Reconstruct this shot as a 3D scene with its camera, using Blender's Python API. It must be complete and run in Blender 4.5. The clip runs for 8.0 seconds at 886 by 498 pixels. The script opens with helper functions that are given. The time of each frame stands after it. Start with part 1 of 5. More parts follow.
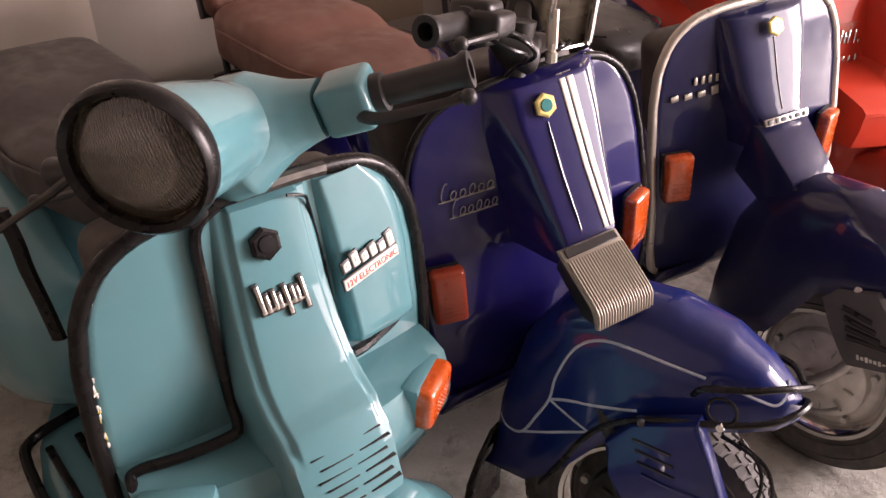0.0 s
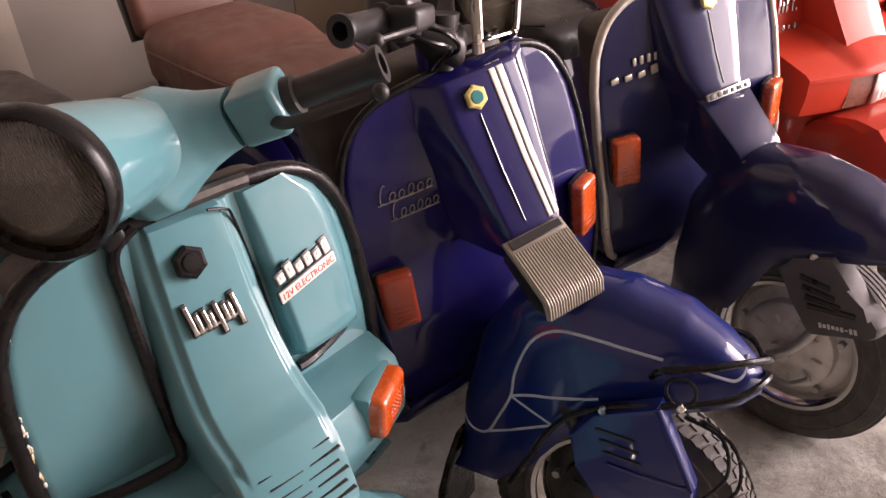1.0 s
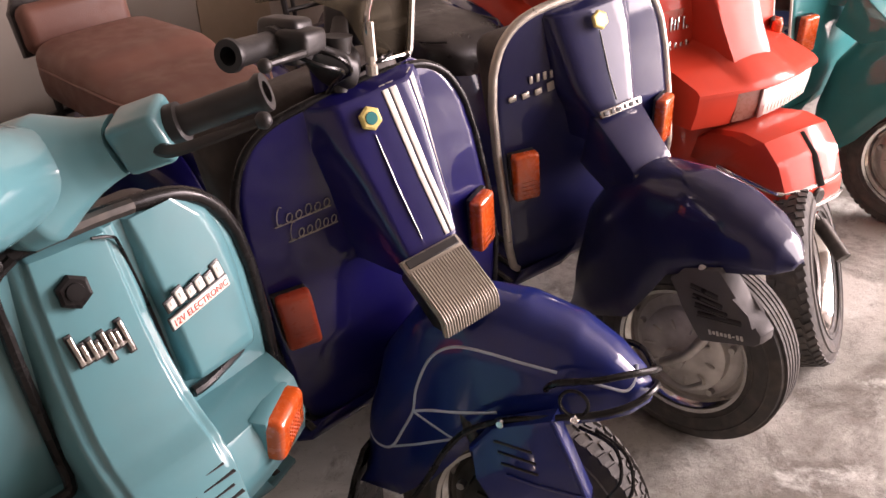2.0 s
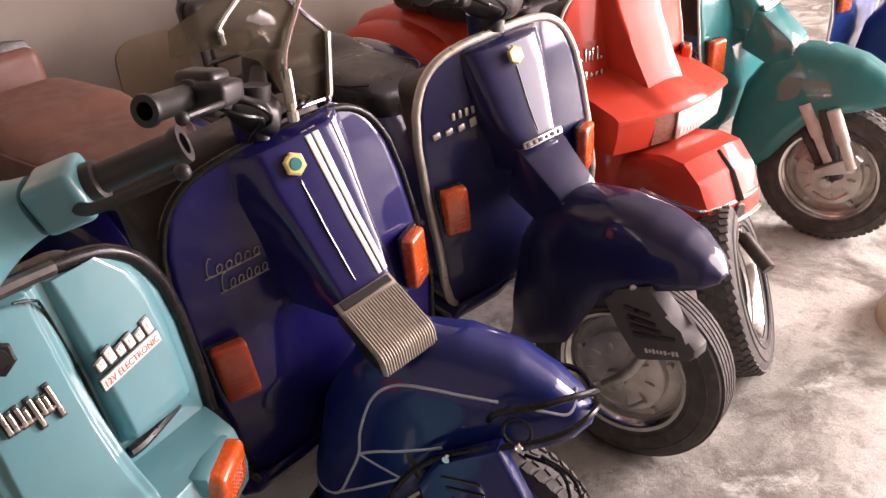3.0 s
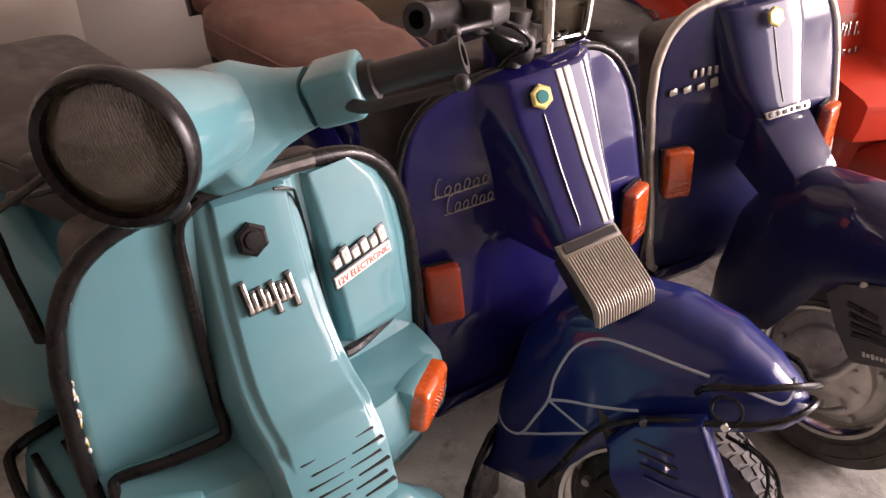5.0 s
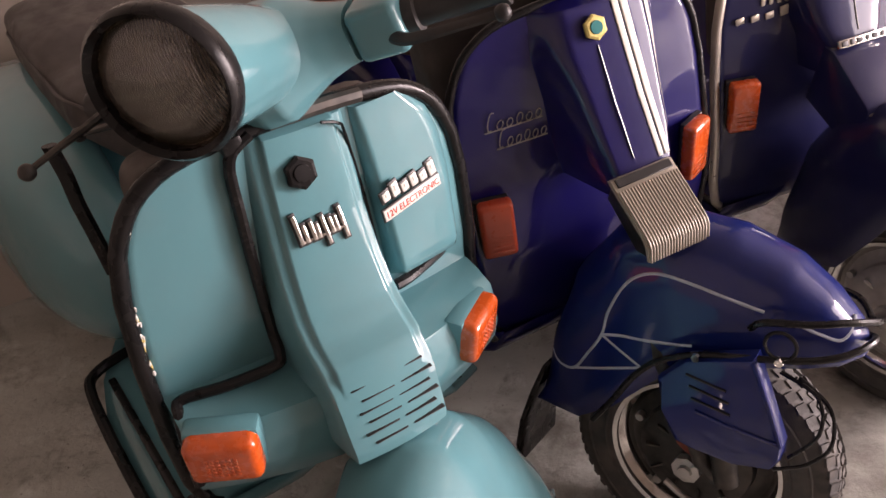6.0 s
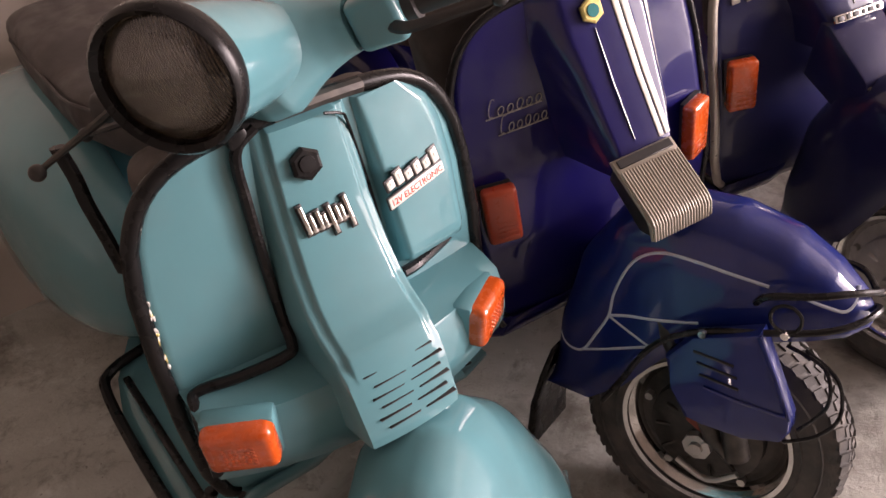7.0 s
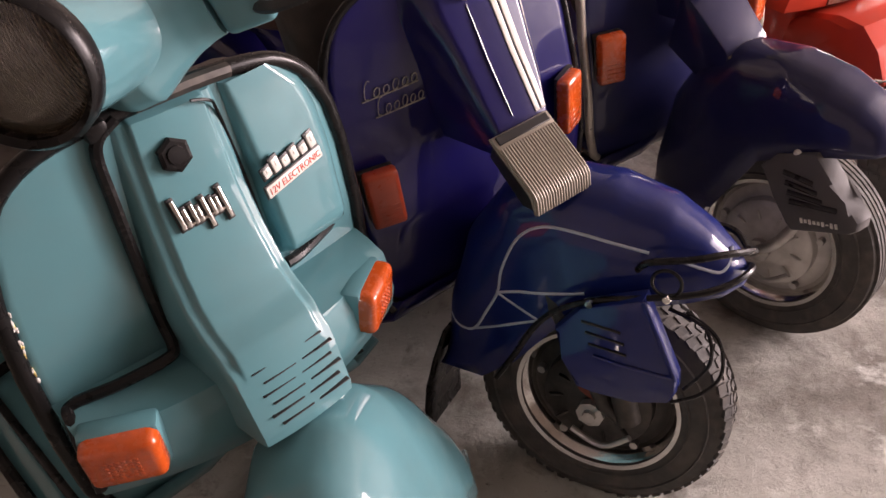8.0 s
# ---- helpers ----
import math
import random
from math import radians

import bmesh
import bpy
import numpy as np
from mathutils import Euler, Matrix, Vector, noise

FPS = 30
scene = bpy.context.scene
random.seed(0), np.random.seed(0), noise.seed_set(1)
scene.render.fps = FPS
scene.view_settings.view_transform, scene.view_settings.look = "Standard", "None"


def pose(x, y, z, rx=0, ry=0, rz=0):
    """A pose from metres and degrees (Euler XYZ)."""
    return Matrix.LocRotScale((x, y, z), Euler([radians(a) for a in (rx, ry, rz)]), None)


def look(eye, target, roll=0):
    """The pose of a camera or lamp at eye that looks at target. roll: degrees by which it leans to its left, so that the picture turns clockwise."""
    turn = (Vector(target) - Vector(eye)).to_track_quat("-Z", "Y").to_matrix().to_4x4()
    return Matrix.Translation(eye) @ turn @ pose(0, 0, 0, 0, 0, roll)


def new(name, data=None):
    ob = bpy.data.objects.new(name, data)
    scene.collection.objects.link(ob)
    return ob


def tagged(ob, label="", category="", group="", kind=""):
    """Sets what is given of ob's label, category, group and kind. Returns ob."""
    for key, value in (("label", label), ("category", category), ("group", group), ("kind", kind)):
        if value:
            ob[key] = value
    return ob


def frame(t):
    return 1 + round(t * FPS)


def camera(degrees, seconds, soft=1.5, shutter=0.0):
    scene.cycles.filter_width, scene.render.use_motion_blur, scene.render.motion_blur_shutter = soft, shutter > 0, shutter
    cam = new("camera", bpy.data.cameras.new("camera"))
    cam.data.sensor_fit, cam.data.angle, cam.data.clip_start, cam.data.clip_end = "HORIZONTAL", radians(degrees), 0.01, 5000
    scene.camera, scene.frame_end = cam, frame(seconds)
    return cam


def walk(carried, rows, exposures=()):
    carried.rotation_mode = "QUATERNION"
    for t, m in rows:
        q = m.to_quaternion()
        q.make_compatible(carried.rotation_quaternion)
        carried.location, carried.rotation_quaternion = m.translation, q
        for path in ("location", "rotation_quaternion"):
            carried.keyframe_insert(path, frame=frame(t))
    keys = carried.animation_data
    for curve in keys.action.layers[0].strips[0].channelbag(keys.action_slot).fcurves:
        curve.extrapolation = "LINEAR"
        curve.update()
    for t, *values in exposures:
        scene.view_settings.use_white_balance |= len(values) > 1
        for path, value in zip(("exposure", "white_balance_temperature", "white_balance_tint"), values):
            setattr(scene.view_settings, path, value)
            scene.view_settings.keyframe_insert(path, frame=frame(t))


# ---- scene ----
cam = camera(55.1, 8.0)
PATH = [
    (0, (0.119, 0.142, 1.297), (-0.06, 1.843, 0.261), -1.1),
    (0.5, (0.186, 0.148, 1.287), (-0.026, 1.885, 0.318), -5.6),
    (1, (0.176, 0.165, 1.272), (0.036, 1.877, 0.248), -5.5),
    (1.5, (0.207, 0.168, 1.296), (0.158, 1.862, 0.234), -4.5),
    (2.8, (0.229, 0.146, 1.294), (0.388, 1.9, 0.346), -4.7),
    (3, (0.235, 0.148, 1.295), (0.414, 1.897, 0.342), -5.5),
    (3.5, (0.233, 0.142, 1.297), (0.398, 1.911, 0.379), -6.4),
    (4, (0.213, 0.143, 1.306), (0.437, 1.926, 0.428), -3.9),
    (4.5, (0.173, 0.149, 1.295), (0.206, 1.95, 0.427), -1.9),
    (5, (0.12, 0.168, 1.267), (-0.053, 1.876, 0.241), -1.5),
    (5.2, (0.115, 0.165, 1.267), (-0.167, 1.848, 0.223), -1.8),
    (6.3, (0.167, 0.153, 1.261), (-0.174, 1.754, 0.112), -5.3),
    (6.5, (0.166, 0.148, 1.264), (-0.141, 1.768, 0.132), -5.8),
    (7, (0.159, 0.14, 1.261), (-0.2, 1.742, 0.118), -7.2),
    (7.5, (0.159, 0.139, 1.258), (-0.167, 1.749, 0.117), -8.0),
    (8, (0.158, 0.153, 1.245), (0.063, 1.757, 0.055), -5.5),
]
EXPOSURE = [(0, -0.15, 6500, 30), (1, -0.32, 6500, 30), (3.5, -0.15, 6500, 30), (4.5, -0.28, 6500, 30), (5, -0.15, 6500, 30), (6.5, -0.38, 6500, 30), (7, -0.25, 6500, 30), (7.5, -0.22, 6500, 30), (8, -0.52, 6500, 30)]
walk(cam, [(t, look(eye, target, roll)) for t, eye, target, roll in PATH], EXPOSURE)

# ---------------------------------------------------------------- light
world = bpy.data.worlds.new("world")
scene.world = world
world.use_nodes = True
wn = world.node_tree.nodes
sky = wn.new("ShaderNodeTexSky")
sky.sky_type, sky.sun_disc = "NISHITA", False
sky.sun_elevation, sky.sun_rotation = radians(40), radians(120)
wn["Background"].inputs["Strength"].default_value = 0.12
world.node_tree.links.new(sky.outputs["Color"], wn["Background"].inputs["Color"])

# the room is laid out along the row: f ahead of the vehicles, r along the row
ROOM = pose(0, 0, 0, 0, 0, -45)


def at(f, r, z):
    return ROOM @ Vector((f, r, z))


def area_lamp(name, f, r, z, tf, tr, tz, sx, sy, watts, colour):
    la = bpy.data.lights.new(name, "AREA")
    la.shape, la.size, la.size_y, la.energy, la.color = "RECTANGLE", sx, sy, watts, colour
    ob = new(name, la)
    ob.matrix_world = look(at(f, r, z), at(tf, tr, tz))
    return ob


# unseen wide doorway as three lamps, spaced apart to streak the reflections
area_lamp("doorway_daylight", 2.5, 3.55, 1.4, -0.3, 2.4, 0.5, 1.1, 2.6, 115, (1.0, 0.90, 0.81))
area_lamp("doorway_daylight", 2.5, 4.95, 1.4, -0.3, 2.8, 0.4, 1.2, 2.6, 210, (1.0, 0.90, 0.81))
area_lamp("doorway_daylight", 2.5, 6.35, 1.5, -0.3, 3.2, 0.3, 1.2, 2.8, 800, (1.0, 0.90, 0.81))
scene.view_settings.exposure = 0.0

# ---------------------------------------------------------------- materials


def mat(name, colour, rough=0.5, metal=0.0, coat=0.0, vary=0.12, scale=6.0, bump=0.0, bump_scale=200.0, dirt=0.0,
        dirt_colour=(0.18, 0.15, 0.12), rough_vary=0.12, spec=0.5, trans=0.0, coat_rough=0.12):
    m = bpy.data.materials.new(name)
    m.use_nodes = True
    nt = m.node_tree
    b = nt.nodes["Principled BSDF"]
    tc = nt.nodes.new("ShaderNodeTexCoord")
    n1 = nt.nodes.new("ShaderNodeTexNoise")
    n1.inputs["Scale"].default_value, n1.inputs["Detail"].default_value = scale, 8
    nt.links.new(tc.outputs["Object"], n1.inputs["Vector"])
    ramp = nt.nodes.new("ShaderNodeMapRange")
    ramp.inputs["From Min"].default_value, ramp.inputs["From Max"].default_value = 0.3, 0.7
    ramp.inputs["To Min"].default_value, ramp.inputs["To Max"].default_value = 1 - vary, 1 + vary
    nt.links.new(n1.outputs["Fac"], ramp.inputs["Value"])
    mul = nt.nodes.new("ShaderNodeVectorMath")
    mul.operation = "SCALE"
    mul.inputs[0].default_value = colour[:3]
    nt.links.new(ramp.outputs["Result"], mul.inputs["Scale"])
    out = mul.outputs["Vector"]
    if dirt > 0:
        n2 = nt.nodes.new("ShaderNodeTexNoise")
        n2.inputs["Scale"].default_value, n2.inputs["Detail"].default_value = scale * 2.3, 10
        nt.links.new(tc.outputs["Object"], n2.inputs["Vector"])
        r2 = nt.nodes.new("ShaderNodeMapRange")
        r2.inputs["From Min"].default_value, r2.inputs["From Max"].default_value = 0.45, 0.75
        r2.inputs["To Min"].default_value, r2.inputs["To Max"].default_value = 0.0, dirt
        nt.links.new(n2.outputs["Fac"], r2.inputs["Value"])
        mx = nt.nodes.new("ShaderNodeMix")
        mx.data_type = "RGBA"
        nt.links.new(r2.outputs["Result"], mx.inputs["Factor"])
        nt.links.new(out, mx.inputs["A"])
        mx.inputs["B"].default_value = (*dirt_colour, 1)
        out = mx.outputs["Result"]
    nt.links.new(out, b.inputs["Base Color"])
    n3 = nt.nodes.new("ShaderNodeTexNoise")
    n3.inputs["Scale"].default_value, n3.inputs["Detail"].default_value = scale * 5, 6
    nt.links.new(tc.outputs["Object"], n3.inputs["Vector"])
    r3 = nt.nodes.new("ShaderNodeMapRange")
    r3.inputs["From Min"].default_value, r3.inputs["From Max"].default_value = 0.3, 0.7
    r3.inputs["To Min"].default_value = max(0.02, rough - rough_vary)
    r3.inputs["To Max"].default_value = min(1.0, rough + rough_vary)
    nt.links.new(n3.outputs["Fac"], r3.inputs["Value"])
    nt.links.new(r3.outputs["Result"], b.inputs["Roughness"])
    b.inputs["Metallic"].default_value = metal
    b.inputs["Coat Weight"].default_value = coat
    b.inputs["Coat Roughness"].default_value = coat_rough
    b.inputs["Specular IOR Level"].default_value = spec
    b.inputs["Transmission Weight"].default_value = trans
    if bump > 0:
        n4 = nt.nodes.new("ShaderNodeTexNoise")
        n4.inputs["Scale"].default_value, n4.inputs["Detail"].default_value = bump_scale, 4
        nt.links.new(tc.outputs["Object"], n4.inputs["Vector"])
        bp = nt.nodes.new("ShaderNodeBump")
        bp.inputs["Strength"].default_value, bp.inputs["Distance"].default_value = bump, 0.002
        nt.links.new(n4.outputs["Fac"], bp.inputs["Height"])
        nt.links.new(bp.outputs["Normal"], b.inputs["Normal"])
    return m


GLOSS = dict(rough_vary=0.06, spec=0.15, bump=0.25, bump_scale=6)
TEAL = mat("teal_paint", (0.100, 0.262, 0.292), 0.45, coat=1.0, coat_rough=0.05, vary=0.05, dirt=0.10, **GLOSS)
VIOLET = mat("violet_blue_paint", (0.0068, 0.0052, 0.082), 0.45, coat=0.85, coat_rough=0.05, vary=0.08, dirt=0.03, **GLOSS)
ROYAL = mat("royal_blue_paint", (0.0035, 0.0125, 0.12), 0.45, coat=0.85, coat_rough=0.05, vary=0.1, dirt=0.03, **GLOSS)
NAVY = mat("navy_paint", (0.0105, 0.0125, 0.062), 0.45, coat=0.85, coat_rough=0.05, vary=0.1, dirt=0.03, **GLOSS)
RED = mat("red_paint", (0.56, 0.048, 0.02), 0.55, coat=0.35, coat_rough=0.1, vary=0.08, dirt=0.06, **GLOSS)
GREEN = mat("sea_green_paint", (0.022, 0.19, 0.195), 0.45, coat=0.9, coat_rough=0.05, vary=0.08, dirt=0.05, **GLOSS)
BLUE = mat("mid_blue_paint", (0.010, 0.035, 0.17), 0.45, coat=0.9, coat_rough=0.05, vary=0.08, dirt=0.06, **GLOSS)
COVER = mat("dusty_black_plastic", (0.085, 0.082, 0.083), 0.68, vary=0.2, dirt=0.2, bump=0.1, bump_scale=300)
BLACK = mat("black_plastic", (0.018, 0.017, 0.017), 0.45, vary=0.2, dirt=0.15, bump=0.1, bump_scale=300)
RUBBER = mat("tyre_rubber", (0.06, 0.057, 0.053), 0.75, vary=0.25, scale=12, dirt=0.4, bump=0.3, bump_scale=250)
TRIM = mat("black_rubber_trim", (0.009, 0.0085, 0.0085), 0.28, vary=0.2, dirt=0.03, spec=0.25)
CHROME = mat("chrome", (0.72, 0.7, 0.67), 0.16, metal=1.0, vary=0.08, dirt=0.1, rough_vary=0.08)
ALLOY = mat("dull_aluminium", (0.55, 0.53, 0.5), 0.42, metal=0.9, vary=0.2, scale=14, dirt=0.35)
VENT = mat("silver_grey_plastic", (0.36, 0.32, 0.26), 0.45, metal=0.2, vary=0.1, dirt=0.2)
AMBER = mat("amber_lens", (0.58, 0.088, 0.010), 0.25, coat=0.7, vary=0.22, scale=20, spec=0.6)
DIMAMBER = mat("dim_red_amber_lens", (0.42, 0.06, 0.02), 0.35, coat=0.4, vary=0.15, scale=20)
WHITE = mat("white_lens", (0.8, 0.78, 0.72), 0.25, coat=0.5, vary=0.06)
CREAM = mat("off_white_line", (0.7, 0.68, 0.62), 0.35, coat=0.5, vary=0.08, scale=20)
SILVERLINE = mat("silver_pinstripe", (0.45, 0.5, 0.58), 0.4, coat=0.5, vary=0.1, scale=20)
BROWN = mat("brown_vinyl", (0.15, 0.06, 0.041), 0.5, vary=0.15, dirt=0.25, dirt_colour=(0.3, 0.2, 0.15), bump=0.3, bump_scale=400)
GREYSEAT = mat("dark_grey_vinyl", (0.034, 0.027, 0.025), 0.55, vary=0.2, dirt=0.15, bump=0.3, bump_scale=400)
BLACKSEAT = mat("black_vinyl", (0.024, 0.021, 0.021), 0.36, vary=0.2, dirt=0.06, bump=0.3, bump_scale=300)
FORKGREY = mat("pale_grey_fork_paint", (0.58, 0.56, 0.50), 0.45, vary=0.15, scale=14, dirt=0.3)
PALEALLOY = mat("dusty_pale_aluminium", (0.62, 0.60, 0.56), 0.5, metal=0.25, vary=0.2, scale=14, dirt=0.3)
GLOVE = mat("grey_brown_plastic", (0.045, 0.035, 0.03), 0.6, vary=0.2, dirt=0.35, bump=0.2, bump_scale=200)
ALUTRIM = mat("satin_aluminium_trim", (0.6, 0.55, 0.47), 0.38, metal=0.6, vary=0.12, scale=20, dirt=0.2)
BROWNLENS = mat("smoky_brown_lens", (0.22, 0.10, 0.07), 0.3, coat=0.4, vary=0.15, scale=20)
DARKGREY = mat("dusty_dark_grey_plastic", (0.12, 0.108, 0.10), 0.7, vary=0.2, dirt=0.3)
CREAMPLASTIC = mat("cream_plastic", (0.55, 0.48, 0.35), 0.45, vary=0.1, dirt=0.15)
GOLD = mat("gold_enamel", (0.75, 0.62, 0.22), 0.3, metal=0.5, vary=0.1)
RUST = mat("rusty_metal", (0.2, 0.05, 0.03), 0.7, metal=0.3, vary=0.3, scale=30)
DARKMETAL = mat("dark_metal", (0.06, 0.055, 0.05), 0.5, metal=0.6, vary=0.3, scale=20, dirt=0.3)
# unseen walls and ceiling added around the room; tone set for bounce light
SHADE = mat("unseen_wall_paint", (0.38, 0.345, 0.315), 0.9, vary=0.2, scale=1.5, bump=0.3, bump_scale=40)
PLASTER = mat("wall_plaster", (0.25, 0.222, 0.19), 0.85, vary=0.16, scale=1.6, dirt=0.4, dirt_colour=(0.28, 0.22, 0.17), bump=0.3, bump_scale=40)
PALE = mat("pale_wall_paint", (0.42, 0.37, 0.315), 0.85, vary=0.16, scale=2.5, dirt=0.5, dirt_colour=(0.35, 0.28, 0.225), bump=0.3, bump_scale=40)
FABRIC = mat("black_bag_fabric", (0.016, 0.015, 0.017), 0.6, vary=0.3, scale=8, dirt=0.2, bump=0.4, bump_scale=200)
GREYCLOTH = mat("grey_cloth", (0.20, 0.18, 0.18), 0.8, vary=0.2, scale=6, bump=0.4, bump_scale=150)


def concrete():
    """Worn concrete: broad stains, mottled wear, pits and grit."""
    m = bpy.data.materials.new("concrete_floor")
    m.use_nodes = True
    nt = m.node_tree
    b = nt.nodes["Principled BSDF"]
    tc = nt.nodes.new("ShaderNodeTexCoord")

    def noise_(scale, detail, lo, hi, rough=0.6, dist=0.0):
        n = nt.nodes.new("ShaderNodeTexNoise")
        n.inputs["Scale"].default_value, n.inputs["Detail"].default_value = scale, detail
        n.inputs["Roughness"].default_value, n.inputs["Distortion"].default_value = rough, dist
        nt.links.new(tc.outputs["Object"], n.inputs["Vector"])
        r = nt.nodes.new("ShaderNodeMapRange")
        r.inputs["From Min"].default_value, r.inputs["From Max"].default_value = lo, hi
        nt.links.new(n.outputs["Fac"], r.inputs["Value"])
        return r.outputs["Result"]

    def mix(fac, a, c):
        x = nt.nodes.new("ShaderNodeMix")
        x.data_type = "RGBA"
        nt.links.new(fac, x.inputs["Factor"])
        for sock, v in (("A", a), ("B", c)):
            if isinstance(v, tuple):
                x.inputs[sock].default_value = (*v, 1)
            else:
                nt.links.new(v, x.inputs[sock])
        return x.outputs["Result"]
    base = mix(noise_(1.7, 4, 0.40, 0.60, dist=0.6), (0.57, 0.575, 0.525), (0.36, 0.36, 0.32))
    mott = mix(noise_(3.4, 10, 0.48, 0.60, 0.64, 0.5), base, (0.185, 0.175, 0.15))
    pale = mix(noise_(7, 10, 0.54, 0.68, 0.7, 0.3), mott, (0.67, 0.695, 0.65))
    pale = mix(noise_(15, 12, 0.52, 0.70, 0.75, 0.4), pale, (0.24, 0.225, 0.195))
    grit = mix(noise_(95, 6, 0.64, 0.74), pale, (0.14, 0.12, 0.10))
    nt.links.new(grit, b.inputs["Base Color"])
    wear = nt.nodes.new("ShaderNodeMapRange")
    wear.inputs["To Min"].default_value, wear.inputs["To Max"].default_value = 0.35, 0.62
    nt.links.new(noise_(3.1, 8, 0.35, 0.65, 0.7, 0.5), wear.inputs["Value"])
    nt.links.new(wear.outputs["Result"], b.inputs["Roughness"])
    bp = nt.nodes.new("ShaderNodeBump")
    bp.inputs["Strength"].default_value, bp.inputs["Distance"].default_value = 0.5, 0.004
    nt.links.new(noise_(40, 10, 0.3, 0.7, 0.7), bp.inputs["Height"])
    nt.links.new(bp.outputs["Normal"], b.inputs["Normal"])
    return m


CONCRETE = concrete()

# ---------------------------------------------------------------- mesh tools


def part(name, bm, material, parent=None, label="", sharp=40):
    me = bpy.data.meshes.new(name)
    bmesh.ops.recalc_face_normals(bm, faces=bm.faces)
    bm.to_mesh(me)
    bm.free()
    for p in me.polygons:
        p.use_smooth = True
    me.set_sharp_from_angle(angle=radians(sharp))
    me.materials.append(material)
    ob = new(name, me)
    if parent is not None:
        ob.parent = parent
    if label:
        tagged(ob, label)
    return ob


def thicken(ob, t, offset=-1.0):
    s = ob.modifiers.new("thickness", "SOLIDIFY")
    s.thickness, s.offset = t, offset
    return ob


def smooth(pts, n=8, closed=False):
    """Catmull-Rom curve through the points."""
    P = [Vector(p) for p in pts]
    out = []
    m = len(P)
    for i in range(m if closed else m - 1):
        a, b, c, d = (P[(i + k - 1) % m] if closed else P[min(max(i + k - 1, 0), m - 1)] for k in range(4))
        for j in range(n):
            t = j / n
            out.append(0.5 * ((2 * b) + (c - a) * t + (2 * a - 5 * b + 4 * c - d) * t * t + (3 * b - a - 3 * c + d) * t ** 3))
    if not closed:
        out.append(P[-1])
    return out


def loft(bm, rows, closed=False, caps=False):
    vs = [[bm.verts.new(p) for p in row] for row in rows]
    for a, b in zip(vs, vs[1:]):
        n = len(a)
        for i in range(n if closed else n - 1):
            j = (i + 1) % n
            bm.faces.new((a[i], a[j], b[j], b[i]))
    if caps and closed:
        bm.faces.new(vs[0][::-1])
        bm.faces.new(vs[-1])
    return vs


def tube(bm, pts, r, n=10, closed=False, flat=1.0):
    P = [Vector(p) for p in pts]
    rows = []
    up = None
    for i, p in enumerate(P):
        if closed:
            d = P[(i + 1) % len(P)] - P[i - 1]
        else:
            d = P[min(i + 1, len(P) - 1)] - P[max(i - 1, 0)]
        d.normalize()
        if up is None:
            up = d.orthogonal().normalized()
        up = (up - d * up.dot(d)).normalized()
        side = d.cross(up)
        rad = r(i / (len(P) - 1)) if callable(r) else r
        rows.append([p + up * (math.cos(2 * math.pi * k / n) * rad) + side * (math.sin(2 * math.pi * k / n) * rad * flat) for k in range(n)])
    if closed:
        rows.append(rows[0])
    loft(bm, rows, closed=True, caps=not closed)
    if closed:
        bmesh.ops.remove_doubles(bm, verts=bm.verts, dist=1e-6)


def box(bm, sx, sy, sz, m=None, bevel=0.0, seg=2):
    r = bmesh.ops.create_cube(bm, size=1.0, matrix=Matrix.Diagonal((sx, sy, sz, 1)))
    if bevel > 0:
        es = list({e for v in r["verts"] for e in v.link_edges})
        r2 = bmesh.ops.bevel(bm, geom=es, offset=bevel, segments=seg, profile=0.5, affect="EDGES")
        vs = list({v for f in r2["faces"] for v in f.verts} | {v for v in r["verts"] if v.is_valid})
    else:
        vs = r["verts"]
    if m is not None:
        bmesh.ops.transform(bm, matrix=m, verts=vs)


def revolve(bm, prof, m=None, n=40, a0=0.0, a1=2 * math.pi):
    """prof: (radius, offset along the axis y)."""
    full = abs(a1 - a0 - 2 * math.pi) < 1e-6
    rows = []
    for k in range(n if full else n + 1):
        a = a0 + (a1 - a0) * k / n
        rows.append([Vector((r * math.cos(a), y, r * math.sin(a))) for r, y in prof])
    if full:
        rows.append(rows[0])
    vs = loft(bm, rows)
    allv = [v for row in vs for v in row]
    if m is not None:
        bmesh.ops.transform(bm, matrix=m, verts=allv)
    bmesh.ops.remove_doubles(bm, verts=[v for v in allv if v.is_valid], dist=1e-6)


def prism(bm, poly, y0, y1, m=None, bevel=0.0):
    """A plate: polygon in x, z, from y0 to y1."""
    a = [bm.verts.new((x, y0, z)) for x, z in poly]
    b = [bm.verts.new((x, y1, z)) for x, z in poly]
    fs = [bm.faces.new(a), bm.faces.new(b[::-1])]
    n = len(poly)
    for i in range(n):
        fs.append(bm.faces.new((a[i], b[i], b[(i + 1) % n], a[(i + 1) % n])))
    vs = a + b
    if bevel > 0:
        es = list({e for f in fs[:2] for e in f.edges})
        r = bmesh.ops.bevel(bm, geom=es, offset=bevel, segments=2, profile=0.5, affect="EDGES")
        vs = list({v for f in r["faces"] for v in f.verts} | {v for v in vs if v.is_valid})
    if m is not None:
        bmesh.ops.transform(bm, matrix=m, verts=[v for v in vs if v.is_valid])


def superellipse(w, h, e, n, cy=0.0, cz=0.0):
    out = []
    for k in range(n):
        a = 2 * math.pi * k / n
        c, s = math.cos(a), math.sin(a)
        out.append((cy + w * math.copysign(abs(c) ** e, c), cz + h * math.copysign(abs(s) ** e, s)))
    return out


def empty(name):
    e = new(name)
    e.empty_display_size = 0.1
    return e


def lerp(a, b, t):
    return a + (b - a) * t


